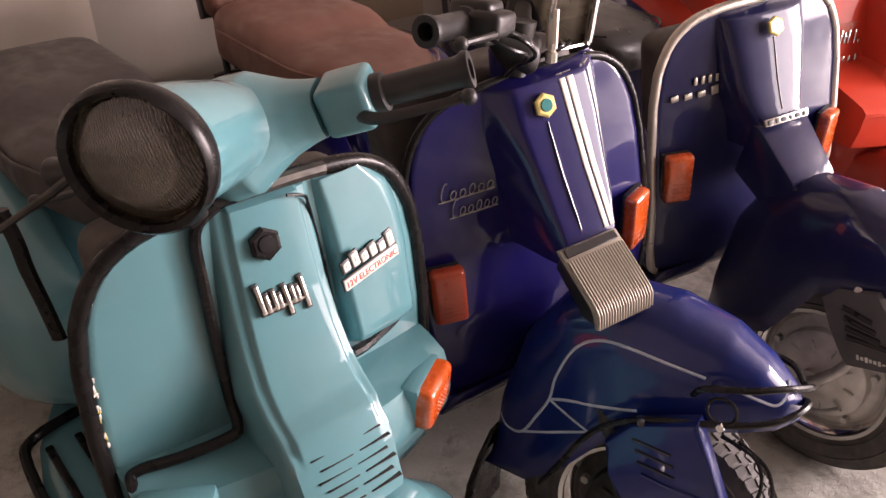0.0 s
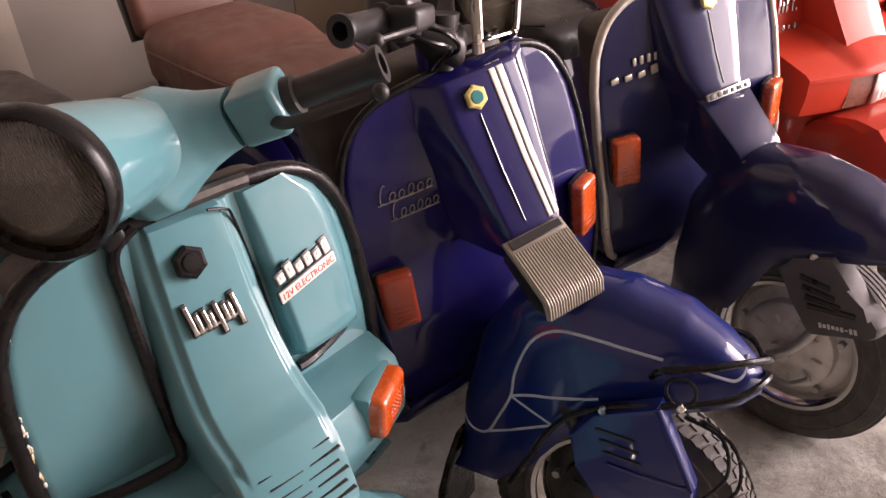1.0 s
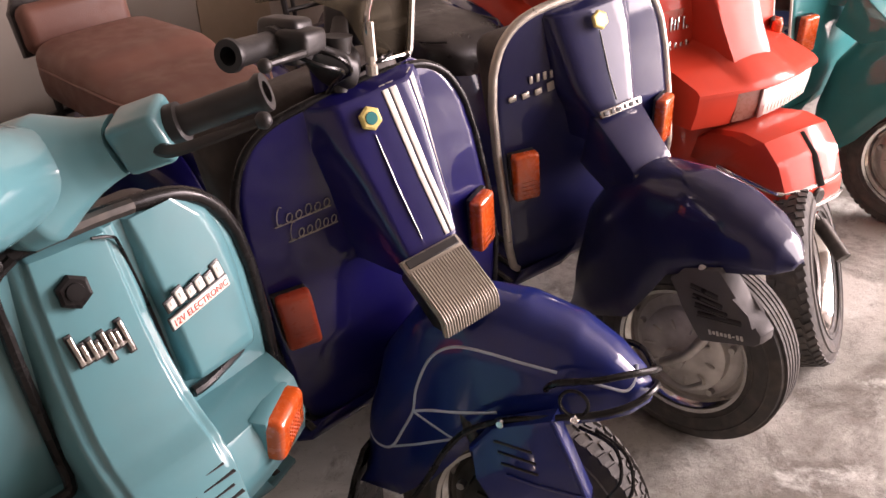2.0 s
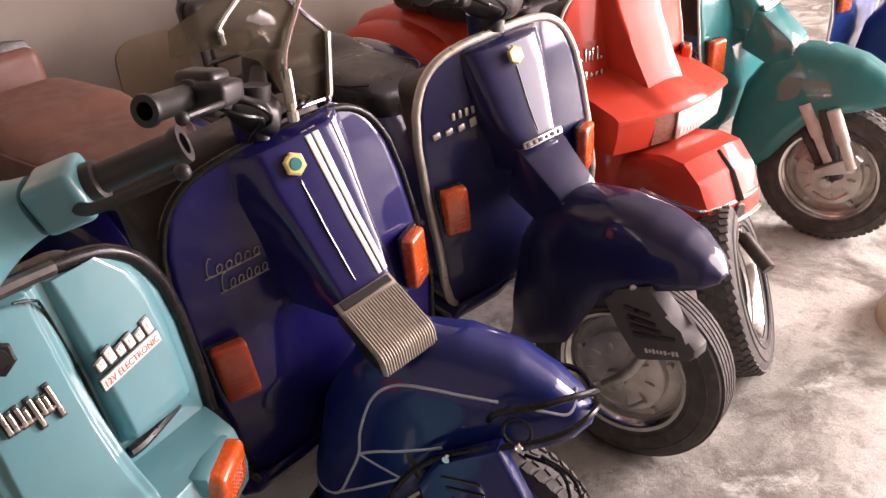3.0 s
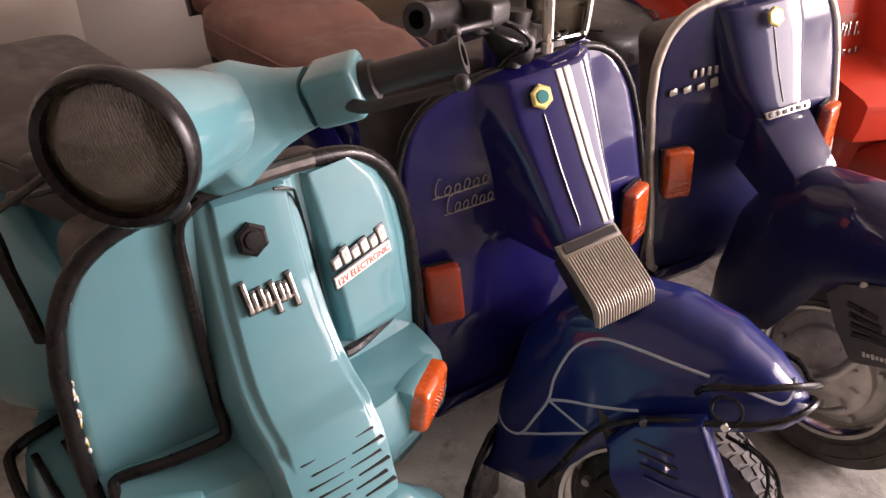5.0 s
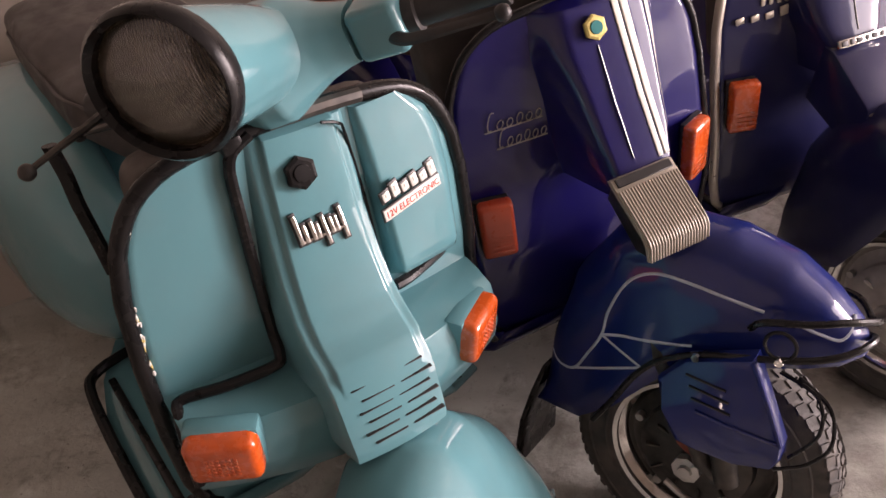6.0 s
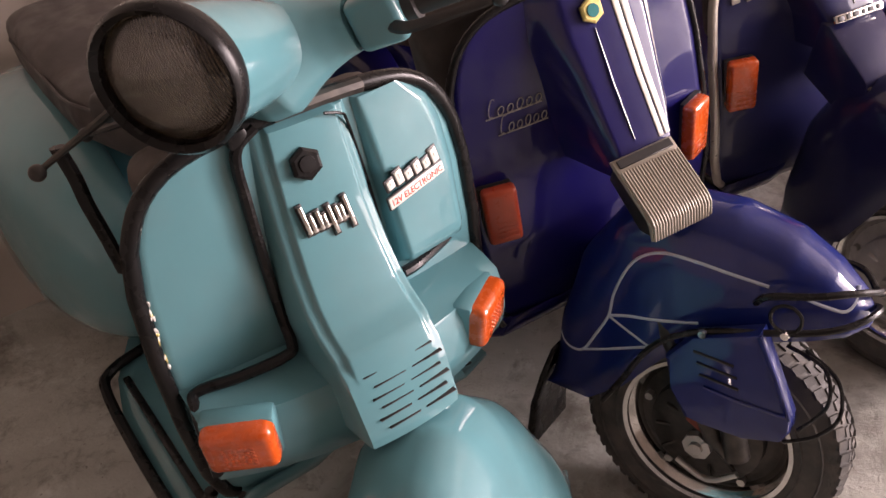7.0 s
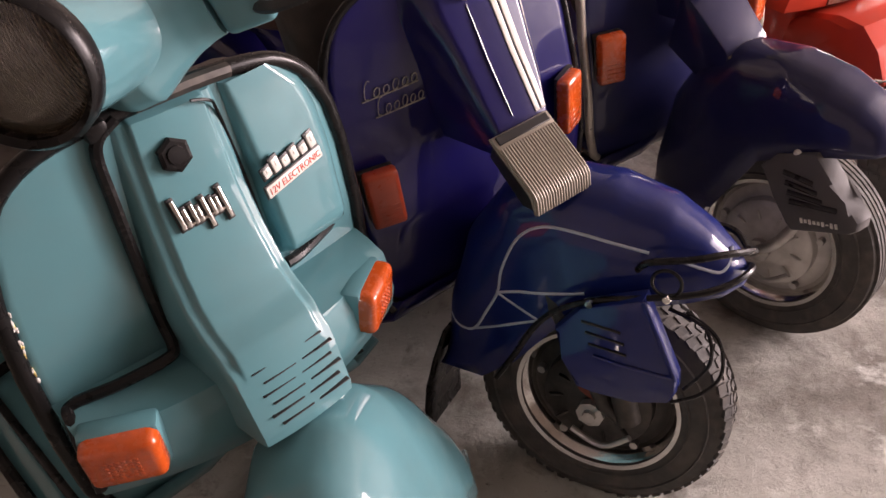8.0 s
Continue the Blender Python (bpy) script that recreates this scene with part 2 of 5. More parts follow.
def interp(tab, x):
    xs = [r[0] for r in tab]
    return [float(np.interp(x, xs, [r[k] for r in tab])) for k in range(1, len(tab[0]))]


# ---------------------------------------------------------------- the room
BACK, FRONT, LEFT, RIGHT, HIGH, FLOOR = -2.15, 2.6, -2.6, 7.5, 3.2, -0.045


def slab(name, f0, f1, r0, r1, z0, z1, material, label, category):
    bm = bmesh.new()
    box(bm, f1 - f0, r1 - r0, z1 - z0, pose((f0 + f1) / 2, (r0 + r1) / 2, (z0 + z1) / 2))
    bm.transform(ROOM)
    ob = part(name, bm, material)
    return tagged(ob, label, category, kind="structure")


slab("floor", BACK - 0.2, FRONT + 6, LEFT - 0.2, RIGHT + 0.2, FLOOR - 0.1, FLOOR, CONCRETE, "worn grey concrete floor with stains", "floor")
slab("wall_back", BACK - 0.2, BACK, LEFT, RIGHT, FLOOR, HIGH, PLASTER, "stained cream plaster wall behind the scooters", "wall")
slab("wall_patch", BACK, BACK + 0.003, LEFT, 0.83, FLOOR, HIGH, PALE, "paler painted stretch of the back wall", "wall")
slab("wall_left", BACK - 0.2, FRONT + 0.2, LEFT - 0.2, LEFT, FLOOR, HIGH, SHADE, "unseen side wall closing the room", "wall")
slab("wall_right", BACK - 0.2, FRONT + 0.2, RIGHT, RIGHT + 0.2, FLOOR, HIGH, SHADE, "unseen end wall closing the room", "wall")
slab("wall_front_1", FRONT, FRONT + 0.2, LEFT, 2.9, FLOOR, HIGH, SHADE, "unseen wall beside the wide doorway", "wall")
slab("wall_front_2", FRONT, FRONT + 0.2, 7.2, RIGHT, FLOOR, HIGH, SHADE, "unseen wall beside the wide doorway", "wall")
slab("wall_front_3", FRONT, FRONT + 0.2, 2.9, 7.2, 3.1, HIGH, SHADE, "unseen wall above the wide doorway", "wall")
# posts added out of view to fill the gaps between the doorway lamps
slab("wall_front_4", FRONT, FRONT + 0.2, 4.12, 4.33, FLOOR, 3.1, SHADE, "unseen post added between two doorway lamps", "wall")
slab("wall_front_5", FRONT, FRONT + 0.2, 5.57, 5.73, FLOOR, 3.1, SHADE, "unseen post added between two doorway lamps", "wall")
slab("ceiling", BACK - 0.2, FRONT + 0.2, LEFT - 0.2, RIGHT + 0.2, HIGH, HIGH + 0.15, SHADE, "plain unseen ceiling", "ceiling")

# thin arched slab, a darker tan than the wall around it
TAN = mat("tan_arched_patch", (0.25, 0.19, 0.125), 0.9, vary=0.12, scale=5, dirt=0.2, bump=0.3, bump_scale=40)
bm = bmesh.new()
arch = [(0.125 * s * math.cos(a) ** 0.6 if abs(math.cos(a)) > 1e-6 else 0.0, 0.03 + 0.075 * math.sin(a) ** 0.6) for s, a in [(1, k * math.pi / 20) for k in range(11)] + [(-1, math.pi / 2 - k * math.pi / 20) for k in range(1, 11)]]
arch += [(-0.128, -0.09), (0.128, -0.09)]
loft(bm, [[Vector((d, y, z)) for y, z in arch] for d in (0.0, 0.003)], closed=True, caps=True)
bm.transform(ROOM @ pose(BACK, 1.72, 0.63))
tagged(part("wall_stain", bm, TAN), "tan arched patch on the plaster wall", "wall", kind="structure")

# ---------------------------------------------------------------- scooters
# local axes: x ahead, y to the scooter's left, z up; the badge on the shield stands at x = 0
PIVOT = Vector((-0.07, 0, 0.92))
STEER = Vector((-0.37, 0, 0.929)).normalized()
AXLE = Vector((0.280, 0, 0.17))
TYRE = 1.097


def steering(deg):
    return Matrix.Translation(PIVOT) @ Matrix.Rotation(radians(deg), 4, STEER) @ Matrix.Translation(-PIVOT)


def wheel(parent, m, rim_paint=None, hub=True, hub_mat=None, disc_mat=None, tread=True):
    """Wheel about the y axis at the origin, placed by m; right side is -y."""
    m = m @ Matrix.Scale(TYRE, 4)
    bm = bmesh.new()
    prof = [(0.124, -0.034), (0.134, -0.040), (0.158, -0.043), (0.178, -0.040), (0.191, -0.033), (0.196, -0.018), (0.1965, 0),
            (0.196, 0.018), (0.191, 0.033), (0.178, 0.040), (0.158, 0.043), (0.134, 0.040), (0.124, 0.034)]
    revolve(bm, prof, n=56)
    for side in (-1, 1):
        for rr in (0.142, 0.170):
            revolve(bm, [(rr - 0.002, side * 0.0415), (rr, side * 0.0440), (rr + 0.002, side * 0.0415)], n=48)
    N = 58
    for k in range(N if tread else 0):
        rot = Matrix.Rotation(-2 * math.pi * k / N, 4, "Y")
        for y, dx, ln, ang in ((-0.0275, 0.0, 0.017, 20), (-0.009, 0.5, 0.013, 0), (0.009, 0.0, 0.013, 0), (0.0275, 0.5, 0.017, -20)):
            r2 = Matrix.Rotation(-dx * 2 * math.pi / N, 4, "Y")
            rr = 0.1932 if abs(y) > 0.02 else 0.1955
            box(bm, 0.0062, ln, 0.0128, rot @ r2 @ pose(rr, y, 0, 0, 0, ang * -1.2) @ pose(0, 0, 0, 15 if y > 0 else -15, 0, 0))
    if not tread:
        for y in (-0.022, -0.010, 0.002, 0.014, 0.026):
            revolve(bm, [(0.193, y - 0.0045), (0.1985, y - 0.0035), (0.1985, y + 0.0035), (0.193, y + 0.0045)], n=56)
    bm.transform(m)
    tyre = part("tyre", bm, RUBBER, parent, "worn black tyre with block tread" if tread else "dusty black tyre with worn ribs")
    bm = bmesh.new()
    revolve(bm, [(0.124, -0.040), (0.131, -0.042), (0.135, -0.037), (0.128, -0.032), (0.118, -0.024), (0.110, -0.012), (0.108, 0.012), (0.126, 0.034), (0.135, 0.037), (0.131, 0.042)], n=56)
    bm.transform(m)
    part("rim", bm, CHROME if rim_paint is None else rim_paint, parent, "dull chrome wheel rim")
    bm = bmesh.new()
    revolve(bm, [(0.112, -0.008), (0.104, -0.013), (0.094, -0.016), (0.055, -0.018), (0.05, -0.014), (0.05, 0.014), (0.094, 0.012), (0.112, 0.008)], n=48)
    bm.transform(m)
    # the dark default metal puts shade inside the rim into the disc's colour
    disc = part("wheel_disc", bm, disc_mat or DARKMETAL, parent, "dusty steel wheel disc")
    for k in range(5):
        a = 2 * math.pi * (k + 0.3) / 5
        bm = bmesh.new()
        revolve(bm, [(0.0, -0.012), (0.007, -0.012), (0.007, 0.0)], m @ Matrix.Rotation(-a, 4, "Y") @ pose(0.098, -0.017, 0), n=6)
        part("wheel_nut", bm, ALLOY, disc)
    if hub:
        bm = bmesh.new()
        revolve(bm, [(0.0, -0.060), (0.012, -0.060), (0.013, -0.052), (0.034, -0.050), (0.052, -0.044), (0.078, -0.040), (0.086, -0.034), (0.088, -0.012), (0.06, -0.01)], n=40)
        bm.transform(m)
        plate = part("brake_plate", bm, hub_mat or ALLOY, parent, "oxidised aluminium brake back plate")
        for k in range(10):
            a = 2 * math.pi * k / 10
            bm = bmesh.new()
            box(bm, 0.022, 0.006, 0.004, m @ Matrix.Rotation(-a, 4, "Y") @ pose(0.062, -0.046, 0, 0, 0, -18), 0.001)
            part("plate_rib", bm, hub_mat or ALLOY, plate)
        bm = bmesh.new()
        revolve(bm, [(0.0, -0.078), (0.010, -0.078), (0.011, -0.072), (0.022, -0.071), (0.022, -0.058), (0.0, -0.058)], n=8)
        tube(bm, smooth([(0.0, -0.066, 0.0), (0.03, -0.066, 0.035), (0.055, -0.066, 0.06)], 4), 0.007, 8)
        tube(bm, smooth([(-0.03, -0.06, -0.045), (0.02, -0.064, -0.06), (0.062, -0.062, -0.03)], 4), 0.005, 8)
        bm.transform(m)
        part("axle_nut", bm, ALLOY, parent, "steel axle nut and brake arm")
    return tyre


FEND_RIDGE = [(-0.025, 0.17), (-0.022, 0.30), (0.01, 0.43), (0.07, 0.518), (0.155, 0.556), (0.245, 0.557), (0.33, 0.535), (0.388, 0.50), (0.428, 0.464), (0.447, 0.434)]
FEND_LOW = [(-0.035, 0.155), (0.055, 0.168), (0.118, 0.225), (0.178, 0.305), (0.222, 0.352), (0.28, 0.378), (0.335, 0.392), (0.380, 0.403), (0.42, 0.414), (0.443, 0.424)]
FEND_W = [0.060, 0.078, 0.084, 0.086, 0.085, 0.08, 0.072, 0.06, 0.042, 0.012]


# the taller mudguard with a raised mouth: ridge and lower edge
TALL_RIDGE = [(-0.025, 0.17), (-0.022, 0.30), (0.01, 0.44), (0.07, 0.535), (0.155, 0.578), (0.255, 0.590), (0.34, 0.580), (0.405, 0.557), (0.448, 0.525), (0.476, 0.490)]
TALL_LOW = [(-0.035, 0.165), (0.055, 0.195), (0.165, 0.252), (0.222, 0.340), (0.262, 0.405), (0.325, 0.440), (0.385, 0.462), (0.425, 0.472), (0.455, 0.478), (0.472, 0.482)]


def fender_point(u, th, wk=1.0, tall=False):
    """A point on the mudguard: u along it 0..9, th across it -90..90 degrees."""
    i = [k for k in range(10)]
    ridge, low = (TALL_RIDGE, TALL_LOW) if tall else (FEND_RIDGE, FEND_LOW)
    R = Vector((np.interp(u, i, [p[0] for p in ridge]), 0, np.interp(u, i, [p[1] for p in ridge])))
    B = Vector((np.interp(u, i, [p[0] for p in low]), 0, np.interp(u, i, [p[1] for p in low])))
    w = float(np.interp(u, i, FEND_W)) * wk
    s, c = math.sin(radians(th)), max(0.0, math.cos(radians(th)))
    p = B + (R - B) * (c ** 0.75)
    p.y = w * math.copysign(abs(s) ** 0.7, s)
    return p


GRID = []


def on_fender(x, z, wk=1.0, out=0.0015):
    """The point of the mudguard's right side over (x, z)."""
    if not GRID:
        GRID.append(np.array([fender_point(iu / 12, th) for iu in range(0, 109) for th in np.arange(-90, 0.1, 3)]))
    g = GRID[0]
    d = (g[:, 0] - x) ** 2 + (g[:, 2] - z) ** 2
    near = np.argsort(d)[:4]
    w = 1 / (d[near] + 1e-7)
    p = Vector((x, float((g[near, 1] * w).sum() / w.sum()), z))
    return Vector((p.x, p.y - out, p.z + out * 0.5))


def fender(parent, paint, m, wk=1.0, tall=False):
    bm = bmesh.new()
    rows = []
    for k in range(55):
        rows.append([fender_point(k / 6, th, wk, tall) for th in range(-90, 91, 6)])
    loft(bm, rows)
    bm.transform(m)
    return thicken(part("front_mudguard", bm, paint, parent, sharp=60), 0.003, 1.0)


SHIELD = [  # z, x, half width
    (0.28, -0.055, 0.17), (0.32, -0.04, 0.205), (0.38, -0.026, 0.22), (0.48, -0.014, 0.228), (0.60, -0.022, 0.230), (0.70, -0.032, 0.225), (0.76, -0.038, 0.215),
    (0.785, -0.0405, 0.2055), (0.805, -0.0425, 0.1955), (0.82, -0.044, 0.185), (0.834, -0.0453, 0.171), (0.845, -0.0465, 0.155), (0.853, -0.0475, 0.138), (0.859, -0.0485, 0.116), (0.863, -0.049, 0.09), (0.8655, -0.0497, 0.06), (0.866, -0.05, 0.04)]


def shield_x(y, z):
    x, w = interp(SHIELD, z)
    return x - 0.42 * y * y


def leg_shield(parent, paint, trim, trim_r=0.007, wk=1.0, zs_=0.0, xs_=0.0):
    zs = [0.28 + (0.866 - 0.28) * (1 - (1 - k / 89) ** 2.0) for k in range(90)]
    bm = bmesh.new()
    rows = []
    for z in zs:
        w = interp(SHIELD, z)[1]
        zz = z + zs_ * max(0.0, (z - 0.5) / 0.366)
        rows.append([Vector((shield_x(w * u / 12, z) + xs_ * max(0.0, (z - 0.5) / 0.366), w * wk * u / 12, zz)) for u in range(-12, 13)])
    loft(bm, rows)
    sh = thicken(part("leg_shield", bm, paint, parent), 0.004, 0.0)
    edge = [Vector((shield_x(-interp(SHIELD, z)[1], z) + xs_ * max(0.0, (z - 0.5) / 0.366), -wk * interp(SHIELD, z)[1], z + zs_ * max(0.0, (z - 0.5) / 0.366))) for z in zs[2:]]
    edge += [Vector((p.x, -p.y, p.z)) for p in reversed(edge)]
    bm = bmesh.new()
    tube(bm, edge, trim_r, 10)
    part("edge_trim", bm, trim, sh)
    return sh


def indicator(parent, y, z, m_lens, sx=0.026, sy=0.056, sz=0.105, x=None, yaw=0):
    x = shield_x(y, z) if x is None else x
    side = 1 if y > 0 else -1
    bm = bmesh.new()
    box(bm, 0.012, sy, sz, pose(x + 0.005, y, z, 0, 4, yaw + side * 16), 0.003)
    base = part("indicator", bm, BLACK, parent, "orange indicator lamp")
    bm = bmesh.new()
    box(bm, sx, sy, sz, pose(x + 0.006 + sx / 2, y, z, 0, 4, yaw + side * 16), 0.008, 3)
    part("lens", bm, m_lens, base)
    for k in range(9):
        bm = bmesh.new()
        box(bm, 0.0014, sy * 0.6, 0.0022, pose(x + 0.006 + sx, y, z + (k - 4) * sz * 0.09, 0, 4, yaw + side * 16), 0.0005, 1)
        part("lens_rib", bm, m_lens, base)
    return base


def headset(parent, paint, m, lamp=True, half=0.15, zc=0.93, ze=0.945, lr=0.082, lz=0.975, lx=0.155, rim=None, sc=1.0):
    """Handlebar casting with the round headlamp; straight ahead before m."""
    bm = bmesh.new()
    rows = []
    tab = [0, 0.25, 0.45, 0.65, 0.85, 1.0]
    for k in range(49):
        t = -1 + 2 * k / 48
        a = abs(t)
        w = np.interp(a, tab, [0.074, 0.072, 0.058, 0.044, 0.036, 0.033])
        h = np.interp(a, tab, [0.064, 0.062, 0.050, 0.040, 0.034, 0.031])
        xc = np.interp(a, tab, [0.012, 0.008, -0.002, -0.01, -0.016, -0.02])
        z = lerp(zc, ze, a ** 1.3)
        rows.append([Vector((PIVOT.x + xc + p[0], t * half, z + p[1])) for p in superellipse(w * sc, h * sc, 0.7, 24)])
    loft(bm, rows, closed=True, caps=True)
    rows = []
    for z, rx, ry, xc in ((0.86, 0.034, 0.034, 0.01), (0.885, 0.036, 0.038, 0.006), (0.91, 0.05, 0.052, 0.006), (0.94, 0.058, 0.064, 0.006)):
        rows.append([Vector((PIVOT.x + xc + p[0], p[1], z)) for p in superellipse(rx * sc, ry * sc, 1, 24)])
    loft(bm, rows, closed=True, caps=True)
    if lamp:
        rows = []
        for t, r in ((-0.25, 0.55), (0.0, 0.80), (0.25, 0.88), (0.55, 0.95), (0.8, 0.99), (1.0, 1.0)):
            rows.append([Vector((PIVOT.x + 0.0 + lx * t, p[0], lerp(zc + 0.01, lz, t) + p[1])) for p in superellipse(lr * r, lr * r, 1, 36)])
        loft(bm, rows, closed=True)
    bm.transform(m)
    hs = part("handlebar_casting", bm, paint, parent, sharp=50)
    if lamp:
        c = m @ pose(PIVOT.x + lx, 0, lz, 0, -6, 0) @ pose(0, 0, 0, 0, 0, 90)
        k = lr / 0.088
        bm = bmesh.new()
        revolve(bm, [(0.089 * k, 0.012), (0.095 * k, 0.0), (0.095 * k, -0.014), (0.089 * k, -0.020), (0.0815 * k, -0.014), (0.0815 * k, 0.0)], c, n=48)
        part("lamp_rim", bm, TRIM if rim is None else rim, hs, "headlamp rim")
        bm = bmesh.new()
        revolve(bm, [(0.0, -0.022), (0.025 * k, -0.021), (0.05 * k, -0.017), (0.07 * k, -0.011), (0.083 * k, -0.005)], c, n=40)
        gl = part("lamp_glass", bm, GLASS, hs, "ribbed headlamp glass")
        gl.visible_shadow = False
        bm = bmesh.new()
        revolve(bm, [(0.0, 0.050), (0.02 * k, 0.046), (0.04 * k, 0.036), (0.06 * k, 0.019), (0.0812 * k, -0.002)], c, n=40)
        revolve(bm, [(0.0, 0.010), (0.010, 0.014), (0.012, 0.048)], c, n=20)
        part("reflector", bm, REFLECT, hs, "dull silver headlamp reflector")
        for q in range(-19, 20):
            y = q * 0.0039 * k
            h = math.sqrt(max(0.0, (0.078 * k) ** 2 - y * y))
            if h < 0.01:
                continue
            pts = []
            for j in range(9):
                zz = -h + 2 * h * j / 8
                rr = math.sqrt(y * y + zz * zz) / k
                pts.append(c @ Vector((y, 0.001 + float(np.interp(rr, [0, 0.025, 0.05, 0.07, 0.08], [-0.022, -0.021, -0.017, -0.011, -0.005])), zz)))
            bm = bmesh.new()
            tube(bm, pts, 0.0013, 5)
            g = part("glass_rib", bm, FLUTE, hs)
            g.visible_shadow = False
    return hs


def grip(parent, m, side, housing=None, lever=True, half=0.15, ze=0.945, hl=0.06, gl=0.12):
    s = side
    a = Vector((PIVOT.x - 0.02, s * half, ze))
    d = Vector((-0.04, s, -0.01)).normalized()
    if housing is not None:
        bm = bmesh.new()
        box(bm, 0.064, hl, 0.062, pose(a.x - 0.001, s * (half + hl / 2 + 0.002), ze), 0.010, 3)
        bm.transform(m)
        part("grip_housing", bm, housing, parent)
    bm = bmesh.new()
    P = [a + d * t for t in (hl, hl + 0.014, hl + 0.016, hl + gl - 0.014, hl + gl - 0.006, hl + gl)]
    R = [0.023, 0.023, 0.0175, 0.0175, 0.022, 0.021]
    rows = []
    up = Vector((0, 0, 1))
    sv = d.cross(up).normalized()

    def ring(c, r, n=20):
        return [c + up * (r * math.sin(2 * math.pi * k / n)) + sv * (r * math.cos(2 * math.pi * k / n)) for k in range(n)]
    for p, r in zip(P, R):
        rows.append(ring(p, r))
    rows.append(ring(P[-1], 0.012))
    rows.append(ring(P[-1] - d * 0.03, 0.012))
    loft(bm, rows, closed=True, caps=True)
    bm.transform(m)
    g = part("grip", bm, BLACK, parent, "black rubber handlebar grip")
    if lever:
        bm = bmesh.new()
        L = smooth([a + Vector((0.02, s * hl * 0.7, -0.008)), a + Vector((0.045, s * (hl + 0.01), -0.008)), a + Vector((0.052, s * (hl + 0.06), -0.006)), a + Vector((0.046, s * (hl + gl), -0.008))], 5)
        tube(bm, L, lambda t: lerp(0.0085, 0.0055, t), 8, flat=0.7)
        bmesh.ops.create_uvsphere(bm, u_segments=10, v_segments=8, radius=0.0095, matrix=Matrix.Translation(L[-1]))
        bm.transform(m)
        part("lever", bm, BLACK, parent, "black brake lever with ball end")
    return g


def seat(parent, material, z=0.80, x0=-0.40, x1=-1.06, w=0.145):
    rows = []
    N = 30
    for k in range(N + 1):
        t = k / N
        x = lerp(x0, x1, t)
        ww = np.interp(t, [0, 0.04, 0.12, 0.3, 0.6, 0.9, 0.97, 1], [0.05, 0.09, 0.115, w * 0.97, w, w * 0.95, w * 0.8, 0.07])
        top = z + np.interp(t, [0, 0.06, 0.25, 0.45, 0.55, 0.9, 1], [-0.055, -0.02, 0.0, 0.0, 0.025, 0.03, 0.005])
        bot = z - 0.105
        h = (top - bot) / 2
        rows.append([Vector((x, p[0], (top + bot) / 2 + p[1])) for p in superellipse(ww, h, 0.45, 28)])
    bm = bmesh.new()
    loft(bm, rows, closed=True, caps=True)
    s = part("seat", bm, material, parent, sharp=60)
    bm = bmesh.new()
    tube(bm, [(lerp(x0, x1, t), yy * np.interp(t, [0, 0.12, 0.3, 0.9, 1], [0.06, 0.117, w, w * 0.96, 0.08]) * 1.004, z - 0.02) for yy in (1,) for t in np.linspace(0.04, 0.96, 20)], 0.003, 6)
    tube(bm, [(lerp(x0, x1, t), -np.interp(t, [0, 0.12, 0.3, 0.9, 1], [0.06, 0.117, w, w * 0.96, 0.08]) * 1.004, z - 0.02) for t in np.linspace(0.04, 0.96, 20)], 0.003, 6)
    part("piping", bm, material, s)
    return s


def backrest(parent, pad, z=0.82, x=-0.93, y=0.0):
    bm = bmesh.new()
    for sy in (-1, 1):
        tube(bm, smooth([(x + 0.10, sy * 0.09, z - 0.22), (x + 0.02, sy * 0.09, z - 0.2), (x - 0.005, sy * 0.09, z - 0.12), (x - 0.03, sy * 0.09, z + 0.06)], 4), 0.008, 8)
        tube(bm, [(x - 0.015, sy * 0.06, z - 0.16), (x - 0.03, sy * 0.06, z + 0.0)], 0.006, 8)
    tube(bm, [(x - 0.002, -0.12, z - 0.15), (x - 0.002, 0.12, z - 0.15)], 0.008, 8)
    tube(bm, [(x - 0.012, -0.09, z - 0.08), (x - 0.012, 0.09, z - 0.08)], 0.006, 8)
    rail = part("backrest_frame", bm, BLACK, parent, "black tubular backrest frame")
    bm = bmesh.new()
    box(bm, 0.05, 0.235, 0.105, pose(x - 0.01, 0, z + 0.03, 0, -10, 0), 0.024, 5)
    b = part("backrest", bm, pad, parent)
    bm = bmesh.new()
    prism(bm, [(-0.122 + 0.0, -0.06), (0.122, -0.06), (0.124, 0.03), (0.108, 0.058), (0.07, 0.066), (-0.07, 0.066), (-0.108, 0.058), (-0.124, 0.03)], -0.012, 0.012, pose(x - 0.034, 0, z + 0.034, 0, -10, 0) @ pose(0, 0, 0, 0, 0, 90), 0.005)
    back = part("backing", bm, BLACKSEAT, b)
    for ob in (rail, b, back):
        ob.data.transform(Matrix.Translation((0, y, 0)))


